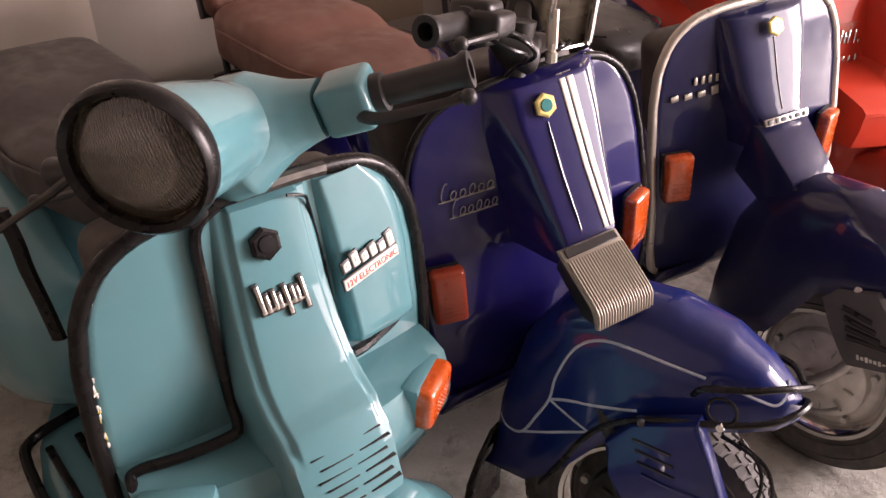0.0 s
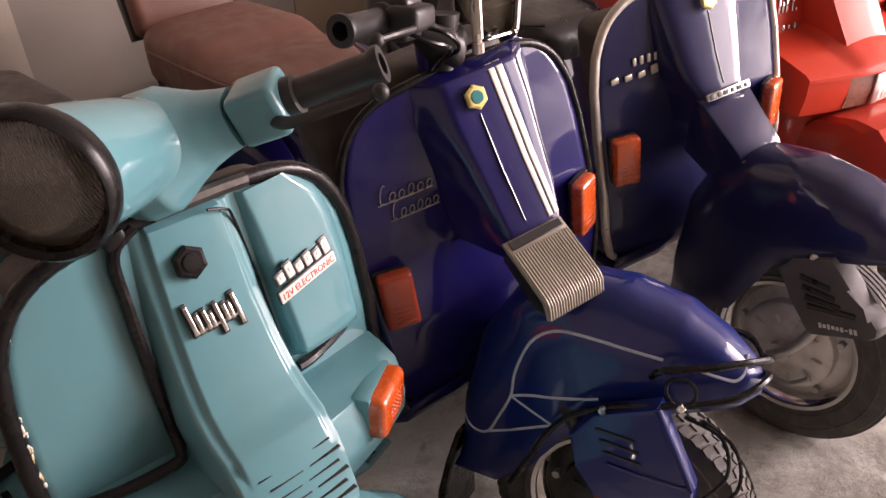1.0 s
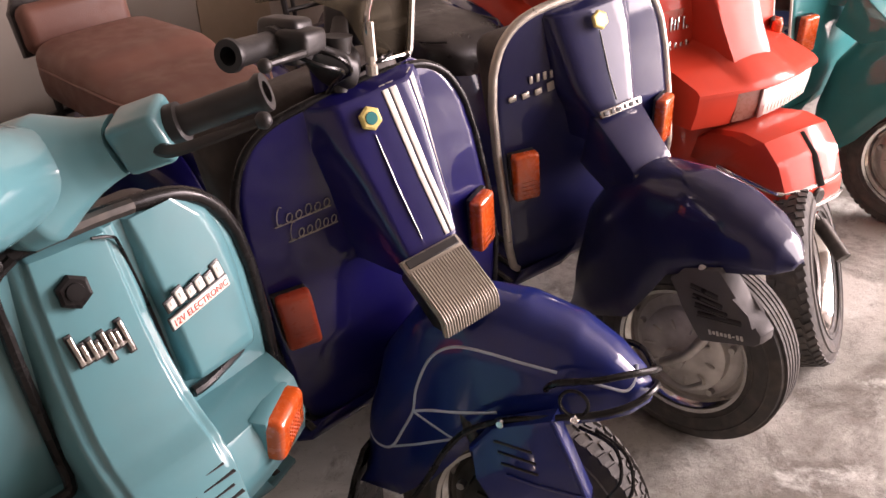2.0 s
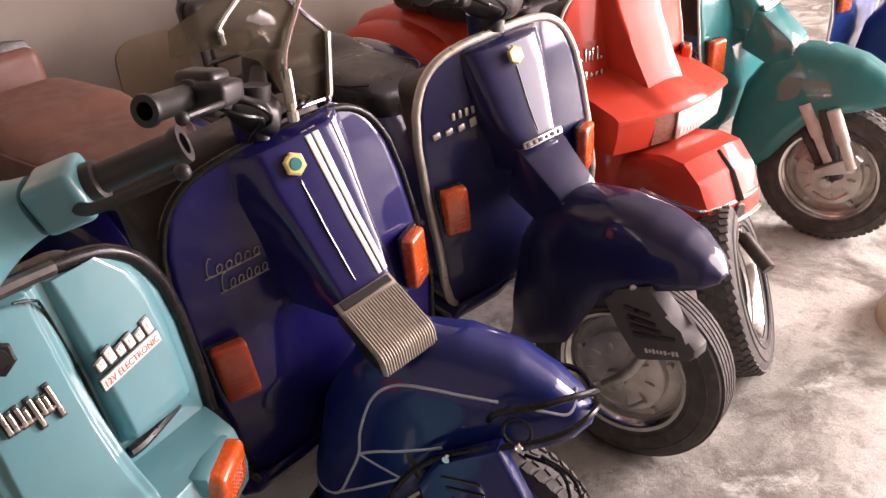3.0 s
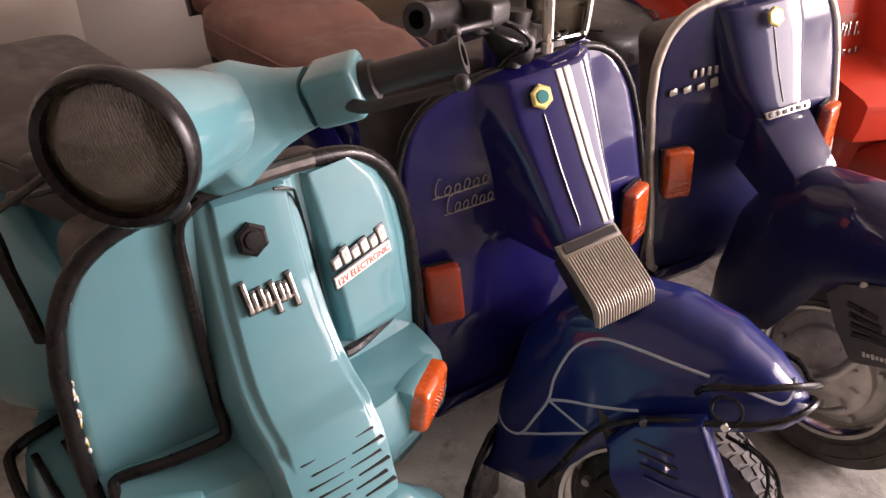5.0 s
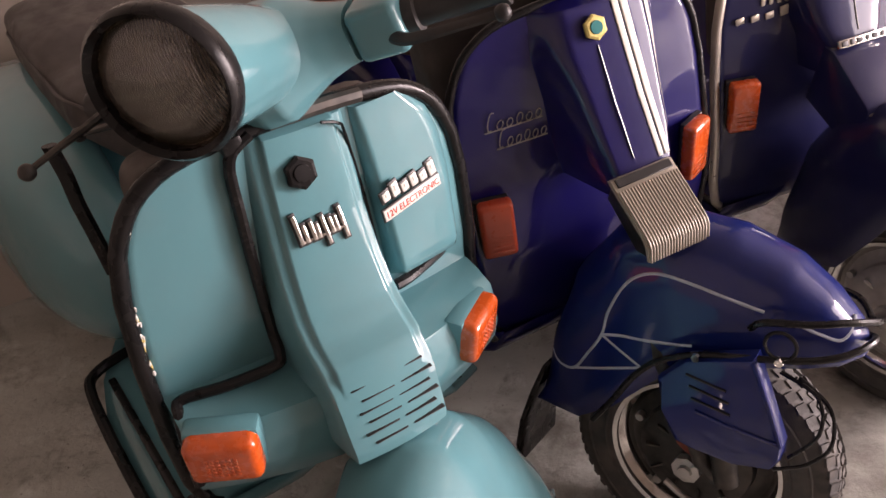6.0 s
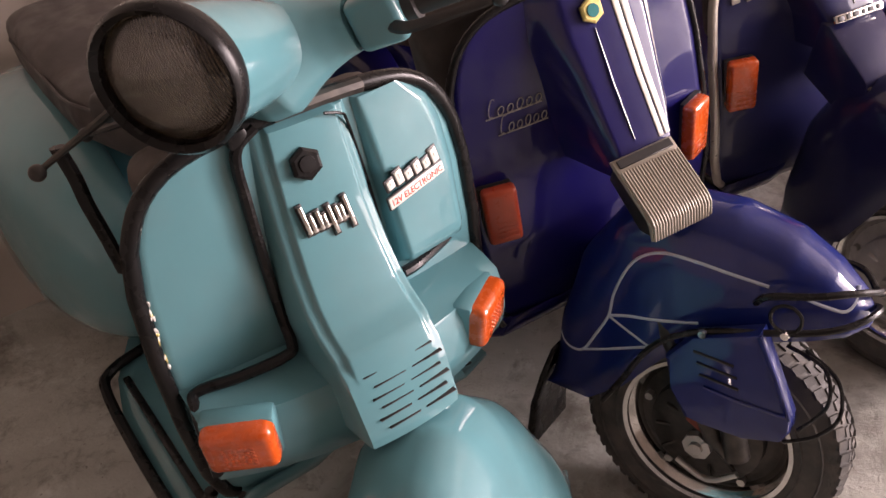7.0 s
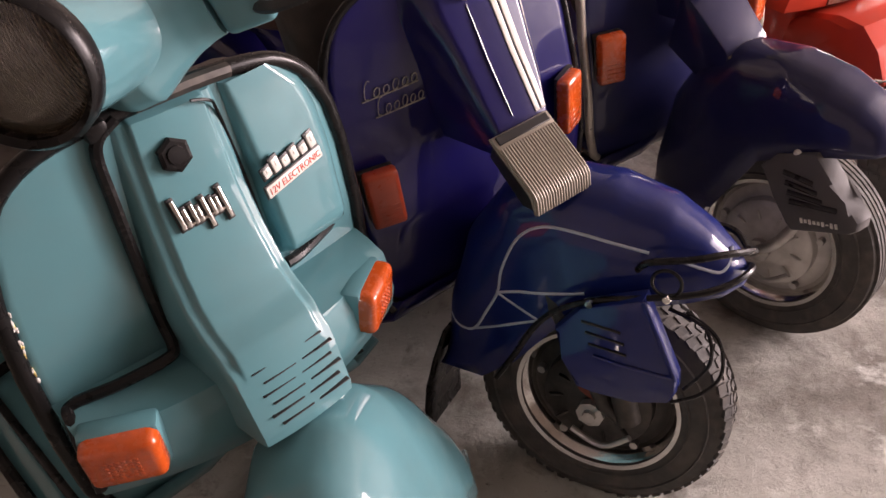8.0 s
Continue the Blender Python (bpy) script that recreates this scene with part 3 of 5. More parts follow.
def rear_body(parent, paint, dz=0.0, fw=1.0, hk=1.0, xf=-0.50, cw=1.0, xr=-1.20, glove=(-0.125, 0.0, 0.70)):
    # floorboard
    bm = bmesh.new()
    rows = []
    for x, z, w in ((-0.045, 0.31, 0.19), (-0.06, 0.27, 0.21), (-0.10, 0.245, 0.225), (-0.2, 0.24, 0.225), (-0.4, 0.24, 0.22), (-0.5, 0.245, 0.20), (-0.58, 0.26, 0.16)):
        rows.append([Vector((x, w * (fw if x < -0.08 else 1.0) * u / 8, z + 0.03 * max(0, 1 - abs(u) / 3.0) * (x > -0.5))) for u in range(-8, 9)])
    loft(bm, rows)
    fb = thicken(part("floorboard", bm, paint, parent), 0.006)
    for y in (-0.19, -0.15, -0.10, 0.10, 0.15, 0.19):
        bm = bmesh.new()
        box(bm, 0.40, 0.014, 0.008, pose(-0.29, y * fw, 0.248), 0.003)
        part("floor_strip", bm, TRIM, fb, "black rubber floor strip")
    # steering column and inner shield
    bm = bmesh.new()
    tube(bm, [(-0.085, 0, 0.90), (-0.088, 0, 0.80), (-0.09, 0, 0.50), (-0.10, 0, 0.27)], 0.034, 16)
    part("steering_column", bm, paint, parent)
    # glove box behind the shield
    bm = bmesh.new()
    box(bm, 0.11, 0.36, 0.22, pose(*glove, 0, -6, 0), 0.035, 4)
    part("glove_box", bm, GLOVE, parent, "dark grey-brown glove box")
    # rear frame
    bm = bmesh.new()
    rows = []
    for x, z0, z1, w in ((-0.48, 0.25, 0.42, 0.08), (-0.52, 0.24, 0.60, 0.12), (-0.60, 0.24, 0.70, 0.15), (-0.75, 0.25, 0.71, 0.16), (-0.95, 0.27, 0.70, 0.155), (-1.1, 0.30, 0.66, 0.14), (-1.2, 0.36, 0.56, 0.10), (-1.25, 0.42, 0.48, 0.05)):
        rows.append([Vector((x, p[0], (z0 + z1) / 2 + dz * (z1 > 0.5) + p[1])) for p in superellipse(w, (z1 - z0) / 2, 0.55, 28)])
    loft(bm, rows, closed=True, caps=True)
    part("rear_body", bm, paint, parent, sharp=60)
    for sy in (-1, 1):
        bm = bmesh.new()
        rows = []
        for k in range(25):
            t = k / 24
            x = lerp(xf, xr, t)
            prof = math.sin(math.pi * min(1, max(0, (t * 0.94 + 0.04)))) ** 0.45
            zc = lerp(0.50, 0.47, t) + dz
            h = 0.19 * hk * prof
            w = 0.135 * cw * prof
            rows.append([Vector((x, sy * (0.13 + p[0] * (1 if p[0] > 0 else 0.15)), zc + p[1])) for p in superellipse(w, h, 0.75, 28)])
        loft(bm, rows, closed=True, caps=True)
        c = part("side_cowl", bm, paint, parent, sharp=60)
        for k in range(5):
            bm = bmesh.new()
            box(bm, 0.012, 0.012, 0.085, pose(-0.78 - k * 0.03, sy * 0.262, 0.50 + dz, 0, 20, 0), 0.004)
            part("cowl_slot", bm, BLACK, c)
    bm = bmesh.new()
    for sy in (-1, 1):
        tube(bm, smooth([(-0.42, sy * 0.10, 0.22), (-0.46, sy * 0.14, 0.10), (-0.47, sy * 0.17, -0.034)], 4), 0.011, 8)
    tube(bm, [(-0.46, -0.14, 0.10), (-0.46, 0.14, 0.10)], 0.009, 8)
    part("centre_stand", bm, DARKMETAL, parent, "steel centre stand")
    wheel(parent, pose(-0.86, 0, 0.17), hub=False)


def thin_sheet(name, tint, gloss):
    """A thin clear sheet: it tints what is behind it and adds a weak gloss."""
    m = bpy.data.materials.new(name)
    m.use_nodes = True
    nt = m.node_tree
    nt.nodes.remove(nt.nodes["Principled BSDF"])
    tr, gl, df, m1, m2 = (nt.nodes.new("ShaderNode" + k) for k in ("BsdfTransparent", "BsdfGlossy", "BsdfDiffuse", "MixShader", "MixShader"))
    tr.inputs["Color"].default_value = (*tint, 1)
    gl.inputs["Roughness"].default_value = 0.08
    df.inputs["Color"].default_value = (0.3, 0.26, 0.2, 1)
    m1.inputs["Fac"].default_value, m2.inputs["Fac"].default_value = 0.12, gloss
    nt.links.new(tr.outputs[0], m1.inputs[1])
    nt.links.new(df.outputs[0], m1.inputs[2])
    nt.links.new(m1.outputs[0], m2.inputs[1])
    nt.links.new(gl.outputs[0], m2.inputs[2])
    nt.links.new(m2.outputs[0], nt.nodes["Material Output"].inputs["Surface"])
    return m


SCREEN = thin_sheet("tinted_acrylic", (0.50, 0.47, 0.40), 0.02)
GLASS = thin_sheet("lamp_glass", (0.80, 0.77, 0.71), 0.09)
FLUTE = thin_sheet("lamp_flute", (0.30, 0.28, 0.25), 0.22)
VISOR = mat("smoked_plastic", (0.03, 0.028, 0.028), 0.15, coat=0.5, vary=0.3, scale=8, dirt=0.3)
REFLECT = mat("reflector_silver", (0.60, 0.54, 0.46), 0.28, metal=0.9, vary=0.06, scale=20, dirt=0.1, dirt_colour=(0.1, 0.09, 0.07))
EMBLEM = mat("tarnished_emblem_metal", (0.36, 0.34, 0.31), 0.35, metal=0.7, vary=0.2, scale=30, dirt=0.3)
MIRRORBACK = mat("cream_mirror_shell", (0.36, 0.33, 0.26), 0.45, vary=0.1, dirt=0.2)
MIRROR = mat("mirror_glass", (0.85, 0.85, 0.85), 0.03, metal=1.0, vary=0.0, rough_vary=0.01)


HORN = {  # z, x, half width, middle
    "vent": [(0.868, -0.040, 0.100, 0.024), (0.860, -0.014, 0.112, 0.024), (0.80, 0.010, 0.114, 0.024), (0.73, 0.042, 0.102, 0.024), (0.68, 0.072, 0.094, 0.020), (0.638, 0.098, 0.082, 0.014), (0.60, 0.100, 0.066, 0.006)],
    "nose": [(0.858, -0.045, 0.095, 0.004), (0.848, -0.020, 0.102, 0.004), (0.80, 0.000, 0.102, 0.004), (0.73, 0.022, 0.094, 0.002), (0.69, 0.038, 0.084, 0.0), (0.655, 0.055, 0.070, 0.0), (0.60, 0.06, 0.064, 0.0)],
}


def horn_point(kind, y, z, out=0.0):
    tab = HORN[kind][::-1]
    x, w, mid = (float(np.interp(z, [r[0] for r in tab], [r[k] for r in tab])) for k in (1, 2, 3))
    u = max(-1.0, min(1.0, (y - mid) / w))
    if kind == "vent":
        k = max(0.0, (abs(u) - 0.52) / 0.48)
        f = 1 - k * k * (3 - 2 * k)
    else:
        f = 1 - abs(u) ** 8
    xb = shield_x(y, z) - 0.002
    return Vector((lerp(xb, x - 0.012 * u * u, f ** 0.8) + out, y, z + out * 0.3))


def horncast(parent, paint, kind):
    """Raised cover on the shield from its top down to the nose."""
    tab = HORN[kind]
    bm = bmesh.new()
    rows = []
    for k in range(49):
        t = k / 48 * (len(tab) - 1)
        i = min(int(t), len(tab) - 2)
        z, w, mid = (lerp(tab[i][j], tab[i + 1][j], t - i) for j in (0, 2, 3))
        rows.append([horn_point(kind, mid + w * math.copysign(abs(u) ** 0.55, u), z) for u in np.linspace(-1, 1, 61)])
    loft(bm, rows)
    top = rows[0]
    loft(bm, [[Vector((shield_x(p.y, p.z) - 0.002, p.y, p.z)) for p in top], top])
    return part("horn_cover", bm, paint, parent, sharp=60)


def hexbadge(parent, x, z, mat_, r=0.018, y=0.0, tilt=20, core=None):
    bm = bmesh.new()
    revolve(bm, [(0.0, -0.004), (r * 0.8, -0.004), (r, -0.002), (r, 0.003)], pose(x, y, z, 0, -tilt, 0) @ pose(0, 0, 0, 0, 0, 90) @ pose(0, 0, 0, 0, 30, 0), n=6)
    b = part("hexagon_badge", bm, mat_, parent, sharp=20)
    if core is not None:
        bm = bmesh.new()
        revolve(bm, [(0.0, -0.0062), (r * 0.5, -0.006), (r * 0.55, -0.003)], pose(x, y, z, 0, -tilt, 0) @ pose(0, 0, 0, 0, 0, 90), n=12)
        part("enamel", bm, core, b)
    return b


def place(root, x, y, yaw, lean=0.0):
    root.matrix_world = pose(x, y, 0, lean, 0, yaw)
    return root


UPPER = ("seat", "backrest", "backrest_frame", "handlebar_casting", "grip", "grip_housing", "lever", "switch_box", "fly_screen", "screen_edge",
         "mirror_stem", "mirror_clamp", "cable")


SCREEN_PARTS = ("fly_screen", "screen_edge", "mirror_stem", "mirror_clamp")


def fit_upper(root, view_fit, screen=(0, 0, 0)):
    """Seat, bars and screen placed to fit the camera's view; screen off the middle."""
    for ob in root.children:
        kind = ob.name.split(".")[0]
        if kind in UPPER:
            ob.matrix_basis = Matrix.Translation(screen if kind in SCREEN_PARTS else (0, 0, 0)) @ view_fit


def fork(parent, m, cover, slots):
    bm = bmesh.new()
    if cover is COVER:
        tube(bm, [(0.36, -0.05, 0.42), (0.348, -0.056, 0.30)], 0.020, 12)
        tube(bm, smooth([(0.35, -0.06, 0.30), (0.315, -0.072, 0.235), (0.262, -0.080, 0.185)], 5), 0.011, 10)
    else:
        tube(bm, smooth([(0.12, -0.02, 0.46), (0.16, -0.05, 0.38), (0.23, -0.062, 0.27), (0.27, -0.066, 0.195)], 5), 0.017, 10)
        tube(bm, [(0.27, -0.066, 0.195), (0.305, -0.066, 0.17)], 0.014, 10)
        tube(bm, [(0.31, -0.07, 0.18), (0.25, -0.07, 0.39)], 0.020, 12)
    bm.transform(m)
    f = part("fork", bm, ALLOY if cover is COVER else DARKMETAL, parent, "steel fork leg and shock absorber")
    if cover is ROYAL:
        poly = [(0.188, 0.35), (0.226, 0.40), (0.318, 0.44), (0.379, 0.312), (0.381, 0.288), (0.372, 0.266), (0.320, 0.248), (0.255, 0.246), (0.228, 0.25), (0.203, 0.30)]
        marks = [((0.231, 0.380), (0.291, 0.376)), ((0.238, 0.362), (0.298, 0.357)), ((0.244, 0.342), (0.303, 0.338))]
        y0, y1 = -0.108, -0.066
    elif cover is not None:
        poly = [(0.268, 0.400), (0.300, 0.440), (0.376, 0.470), (0.418, 0.430), (0.440, 0.398), (0.462, 0.390), (0.476, 0.376), (0.476, 0.358), (0.462, 0.344), (0.352, 0.294), (0.338, 0.304), (0.305, 0.352)]
        marks = [((0.320, 0.412), (0.382, 0.414)), ((0.327, 0.393), (0.393, 0.398)), ((0.334, 0.375), (0.405, 0.386)), ((0.341, 0.358), (0.435, 0.384))]
        y0, y1 = -0.088, -0.045
    else:
        return f
    bm = bmesh.new()
    prism(bm, poly, y0, y1, bevel=0.009)
    bm.transform(m)
    c = part("fork_cover", bm, cover, parent, sharp=30)
    for k, (a, b) in enumerate(marks):
        bm = bmesh.new()
        d = math.degrees(math.atan2(b[1] - a[1], b[0] - a[0]))
        wide = 0.003 if cover is ROYAL else 0.0085
        box(bm, math.dist(a, b), 0.006, wide, pose((a[0] + b[0]) / 2, y0 - 0.0005, (a[1] + b[1]) / 2, 0, -d, 0), min(0.003, wide * 0.4))
        bm.transform(m)
        part("slot", bm, BLACKSEAT, c)
        bm = bmesh.new()
        box(bm, math.dist(a, b), 0.005, 0.0022, pose((a[0] + b[0]) / 2, y0 - 0.001, (a[1] + b[1]) / 2 - wide * 0.75, 0, -d, 0), 0.0008)
        bm.transform(m)
        part("slot_lip", bm, cover, c)
    if cover is ROYAL:
        bm = bmesh.new()
        tube(bm, [(0.253, y0 - 0.001, 0.322), (0.30, y0 - 0.001, 0.318), (0.372, y0 - 0.001, 0.318)], 0.003, 8)
        tube(bm, [(0.318, y0 + 0.004, 0.436), (0.350, y0 + 0.002, 0.374), (0.377, y0 + 0.004, 0.312)], 0.004, 8)
        bm.transform(m)
        part("cover_ridge", bm, cover, c)
    return c


def words(parent, text, size, width, m, material):
    """Raised lettering in the y-z plane, facing +x, centred, squeezed to a width."""
    cu = bpy.data.curves.new("lettering", "FONT")
    cu.body, cu.size, cu.extrude, cu.align_x = text, size, 0.0004, "CENTER"
    ob = bpy.data.objects.new("lettering", cu)
    scene.collection.objects.link(ob)
    bpy.context.view_layer.update()
    me = bpy.data.meshes.new_from_object(ob.evaluated_get(bpy.context.evaluated_depsgraph_get()))
    k = width / max(1e-4, ob.dimensions.x)
    bpy.data.objects.remove(ob)
    bm = bmesh.new()
    bm.from_mesh(me)
    bm.transform(m @ Matrix(((0, 0, 1, 0), (1, 0, 0, 0), (0, 1, 0, 0), (0, 0, 0, 1))) @ Matrix.Diagonal((k, 1, 1, 1)))
    return part("lettering", bm, material, parent)


def teal_scooter():
    root = empty("scooter")

    def sx(y, z):
        return shield_x(y, z) + 0.02 * max(0.0, (z - 0.5) / 0.366)
    tagged(root, "light teal scooter with round headlamp and black edge trim", "scooter", "parked scooters")
    sh = leg_shield(root, TEAL, TRIM, 0.011, 1.05, -0.016, 0.02)
    bm = bmesh.new()
    top = [Vector((sx(y, z) + 0.004, y, z)) for y, z in ((-0.03, 0.852), (0.0, 0.852), (0.05, 0.851), (0.09, 0.848))]
    tube(bm, smooth(top, 4), 0.0095, 8)
    part("top_bead", bm, DARKMETAL, sh, "worn dark metal bead on the top edge")
    # central box down to the nose
    prof = [(0.846, -0.050, 0.062), (0.838, -0.030, 0.064), (0.79, -0.020, 0.067), (0.72, -0.002, 0.071), (0.66, 0.020, 0.075), (0.62, 0.042, 0.078), (0.595, 0.066, 0.079), (0.575, 0.098, 0.079), (0.53, 0.125, 0.078),
            (0.475, 0.147, 0.076), (0.462, 0.148, 0.075), (0.455, 0.135, 0.073)]
    rows = []
    for k in range(45):
        t = k / 44 * (len(prof) - 1)
        i = min(int(t), len(prof) - 2)
        z, x, w = (lerp(prof[i][j], prof[i + 1][j], t - i) for j in range(3))
        row = []
        for u in np.linspace(-1, 1, 81):
            y = w * 1.06 * u
            a = abs(u)
            f = 1.0 if a < 0.84 else max(0.0, 1 - ((a - 0.84) / 0.16) ** 1.3)
            step = 0.007 * min(1.0, max(0.0, (a - 0.66) / 0.05)) * (z > 0.56)
            row.append(Vector((lerp(sx(y, max(z, 0.4)) - 0.002, x + 0.02 * max(0.0, (z - 0.5) / 0.366) - 0.008 * u * u - step, f), y, z)))
        rows.append(row)
    bm = bmesh.new()
    loft(bm, rows)
    loft(bm, [[Vector((sx(p.y, 0.468), p.y, p.z)) for p in rows[-1]], rows[-1]])
    nose = part("horn_cover", bm, TEAL, root, sharp=50)
    for r in range(6):
        for s in (0, 1):
            bm = bmesh.new()
            z = 0.556 - r * 0.0135
            x = float(np.interp(z, [0.475, 0.49, 0.54, 0.585], [0.153, 0.147, 0.127, 0.098]))
            y = (-0.024 if s == 0 else 0.032) + 0.008 * (r % 2)
            box(bm, 0.010, 0.047, 0.0022, pose(x - 0.0070, y, z - 0.006, 0, 0, 0), 0.001)
            part("slot", bm, BLACKSEAT, nose)
    # lower fairing with the indicator lamps
    bm = bmesh.new()
    rows = []
    for y in np.linspace(-0.232, 0.232, 33):
        a = abs(y) / 0.232
        x = 0.085 - 0.05 * a ** 2.2
        zt_ = 0.537 - 0.004 * a
        zb = 0.405 + 0.02 * a
        xb = sx(y, 0.55) - 0.004
        rows.append([Vector(p) for p in ((xb, y, zt_ + 0.012), (lerp(xb, x, 0.5), y, zt_ + 0.004), (x - 0.01, y, zt_ - 0.006), (x, y, zt_ - 0.03), (x + 0.004, y, 0.47), (x - 0.004, y, zb + 0.01), (x - 0.02, y, zb), (sx(y, 0.42), y, zb))])
    loft(bm, rows, closed=True, caps=True)
    fair = part("lower_fairing", bm, TEAL, root, sharp=50)
    for sy in (-1, 1):
        bm = bmesh.new()
        mm = pose(0.050 if sy < 0 else 0.046, -0.194 if sy < 0 else 0.176, 0.502 if sy < 0 else 0.494, 0, 6, sy * 32)
        box(bm, 0.03, 0.093, 0.073, mm @ pose(-0.008, 0, 0), 0.006)
        ind = part("indicator", bm, TEAL, root, "square orange indicator lamp")
        bm = bmesh.new()
        box(bm, 0.042, 0.090, 0.070, mm @ pose(0.008, 0, 0), 0.012, 4)
        part("lens", bm, AMBER, ind)
        bm = bmesh.new()
        for i in range(6):
            for j in range(5):
                box(bm, 0.002, 0.005, 0.005, mm @ pose(0.0292, -0.018 + i * 0.007, -0.016 + j * 0.007), 0.0008, 1)
        part("lens_rib", bm, AMBER, ind)
    # black beading between shield panels and centre
    bm = bmesh.new()
    L = smooth([(sx(-0.05, 0.838) + 0.006, -0.055, 0.848), (sx(-0.078, 0.826) + 0.008, -0.084, 0.826), (sx(-0.085, 0.76) + 0.008, -0.087, 0.76), (sx(-0.085, 0.68) + 0.009, -0.087, 0.68), (sx(-0.086, 0.6) + 0.012, -0.086, 0.595),
                (0.014, -0.090, 0.568), (0.020, -0.102, 0.560), (0.006, -0.16, 0.552), (-0.016, -0.214, 0.543), (0.0, -0.226, 0.530), (0.036, -0.234, 0.45)], 6)
    tube(bm, L, 0.0075, 8)
    part("panel_bead", bm, TRIM, sh)
    bm = bmesh.new()
    Rr = smooth([(sx(0.0, 0.845) + 0.024, 0.025, 0.842), (sx(0.05, 0.83) + 0.020, 0.048, 0.832), (sx(0.06, 0.81) + 0.010, 0.060, 0.81), (sx(0.078, 0.7) + 0.004, 0.077, 0.70), (sx(0.085, 0.6) + 0.006, 0.087, 0.575)], 6)
    tube(bm, Rr, 0.002, 6)
    tube(bm, smooth([(0.0, 0.092, 0.578), (-0.006, 0.12, 0.576), (-0.035, 0.19, 0.572), (-0.045, 0.215, 0.572)], 5), 0.008, 8)
    part("panel_gap", bm, TRIM, sh)
    # raised right-hand panel
    bm = bmesh.new()
    rows = []
    for z in np.linspace(0.585, 0.838, 22):
        y1 = float(np.interp(z, [0.58, 0.7, 0.76, 0.80, 0.838], [0.216, 0.215, 0.206, 0.190, 0.150]))
        y0 = float(np.interp(z, [0.58, 0.84], [0.094, 0.072]))
        rows.append([Vector((sx(lerp(y0, y1, t), z) + (0.010 + 0.10 * (0.838 - z)) * math.sin(0.5 * math.pi * min(1.0, 9 * t, 5 * (1 - t))) ** 0.8 * min(1, (z - 0.583) * 60) + 0.001, lerp(y0, y1, t), z)) for t in np.linspace(0, 1, 41)])
    loft(bm, rows)
    part("glove_panel", bm, TEAL, sh, sharp=60)
    # emblem plates
    hexbadge(root, 0.0, 0.792, TRIM, 0.021, -0.012, 14, TRIM)
    em = pose(0.0165, -0.007, 0.709, 0, -16, 0) @ Matrix.Scale(0.82, 4)
    bm = bmesh.new()
    for y, z0, h in ((-0.034, 0.0, 0.046), (-0.024, 0.0, 0.028), (-0.012, 0.0, 0.030), (-0.004, 0.0, 0.022), (0.008, -0.014, 0.046), (0.018, 0.0, 0.026), (0.026, 0.0, 0.024), (0.037, -0.014, 0.050)):
        box(bm, 0.004, 0.0112, h + 0.007, em @ pose(-0.001, y, z0 + h / 2, 6, 0, 0), 0.001)
    eb = part("emblem_shadow", bm, BLACK, root)
    bm = bmesh.new()
    for y, z0, h in ((-0.034, 0.0, 0.046), (-0.024, 0.0, 0.028), (-0.012, 0.0, 0.030), (-0.004, 0.0, 0.022), (0.008, -0.014, 0.046), (0.018, 0.0, 0.026), (0.026, 0.0, 0.024), (0.037, -0.014, 0.050)):
        box(bm, 0.004, 0.0066, h, em @ pose(0.002, y, z0 + h / 2, 6, 0, 0), 0.001)
    box(bm, 0.003, 0.072, 0.004, em @ pose(0.001, 0.0, 0.003))
    part("emblem", bm, CHROME, eb, "silver emblem bars")
    ez = pose(sx(0.134, 0.714) + 0.0275, 0.131, 0.720, 0, -9, 12)
    bm = bmesh.new()
    box(bm, 0.003, 0.106, 0.0185, ez @ pose(-0.001, 0, -0.019, 4, 0, 0), 0.001)
    for k, h in enumerate((0.015, 0.022, 0.015, 0.019, 0.015, 0.023)):
        box(bm, 0.004, 0.0175, h + 0.003, ez @ pose(-0.001, -0.042 + 0.0165 * k, -0.006 + h / 2, 10, 0, 0), 0.002)
    pl = part("emblem_plate", bm, BLACK, root, "black backed white and red emblem plate")
    bm = bmesh.new()
    box(bm, 0.003, 0.103, 0.0155, ez @ pose(0.001, 0, -0.019, 4, 0, 0), 0.001)
    part("emblem_band", bm, CREAM, pl)
    for k, h in enumerate((0.015, 0.022, 0.015, 0.019, 0.015, 0.023)):
        bm = bmesh.new()
        box(bm, 0.004, 0.0125, h - 0.002, ez @ pose(0.0012, -0.042 + 0.0165 * k, -0.006 + h / 2, 10, 0, 0), 0.002)
        box(bm, 0.003, 0.0045, h * 0.35, ez @ pose(0.0026, -0.042 + 0.0165 * k, -0.004 + h / 2, 10, 0, 0), 0.0008)
        part("emblem_bar", bm, CREAM, pl)
    words(pl, "12V ELECTRONIC", 0.0125, 0.095, ez @ pose(0.0027, 0, -0.0235, 4, 0, 0), RED)
    m = steering(-50)
    headset(root, TEAL, m, half=0.105, zc=0.905, ze=0.90, lr=0.072, lz=0.985, lx=0.178)
    for s in (-1, 1):
        grip(root, m, s, TEAL, half=0.105, ze=0.90, hl=0.062, gl=0.115)
    bm = bmesh.new()
    L = smooth([(-0.17, -0.165, 0.862), (-0.16, -0.195, 0.854), (-0.16, -0.229, 0.841), (-0.16, -0.270, 0.824)], 6)
    tube(bm, L, lambda t: lerp(0.008, 0.005, t), 8, flat=0.75)
    bmesh.ops.create_uvsphere(bm, u_segments=12, v_segments=8, radius=0.0105, matrix=Matrix.Translation(L[-1]))
    part("brake_lever", bm, DARKMETAL, root, "grey metal brake lever with ball end")
    bm = bmesh.new()
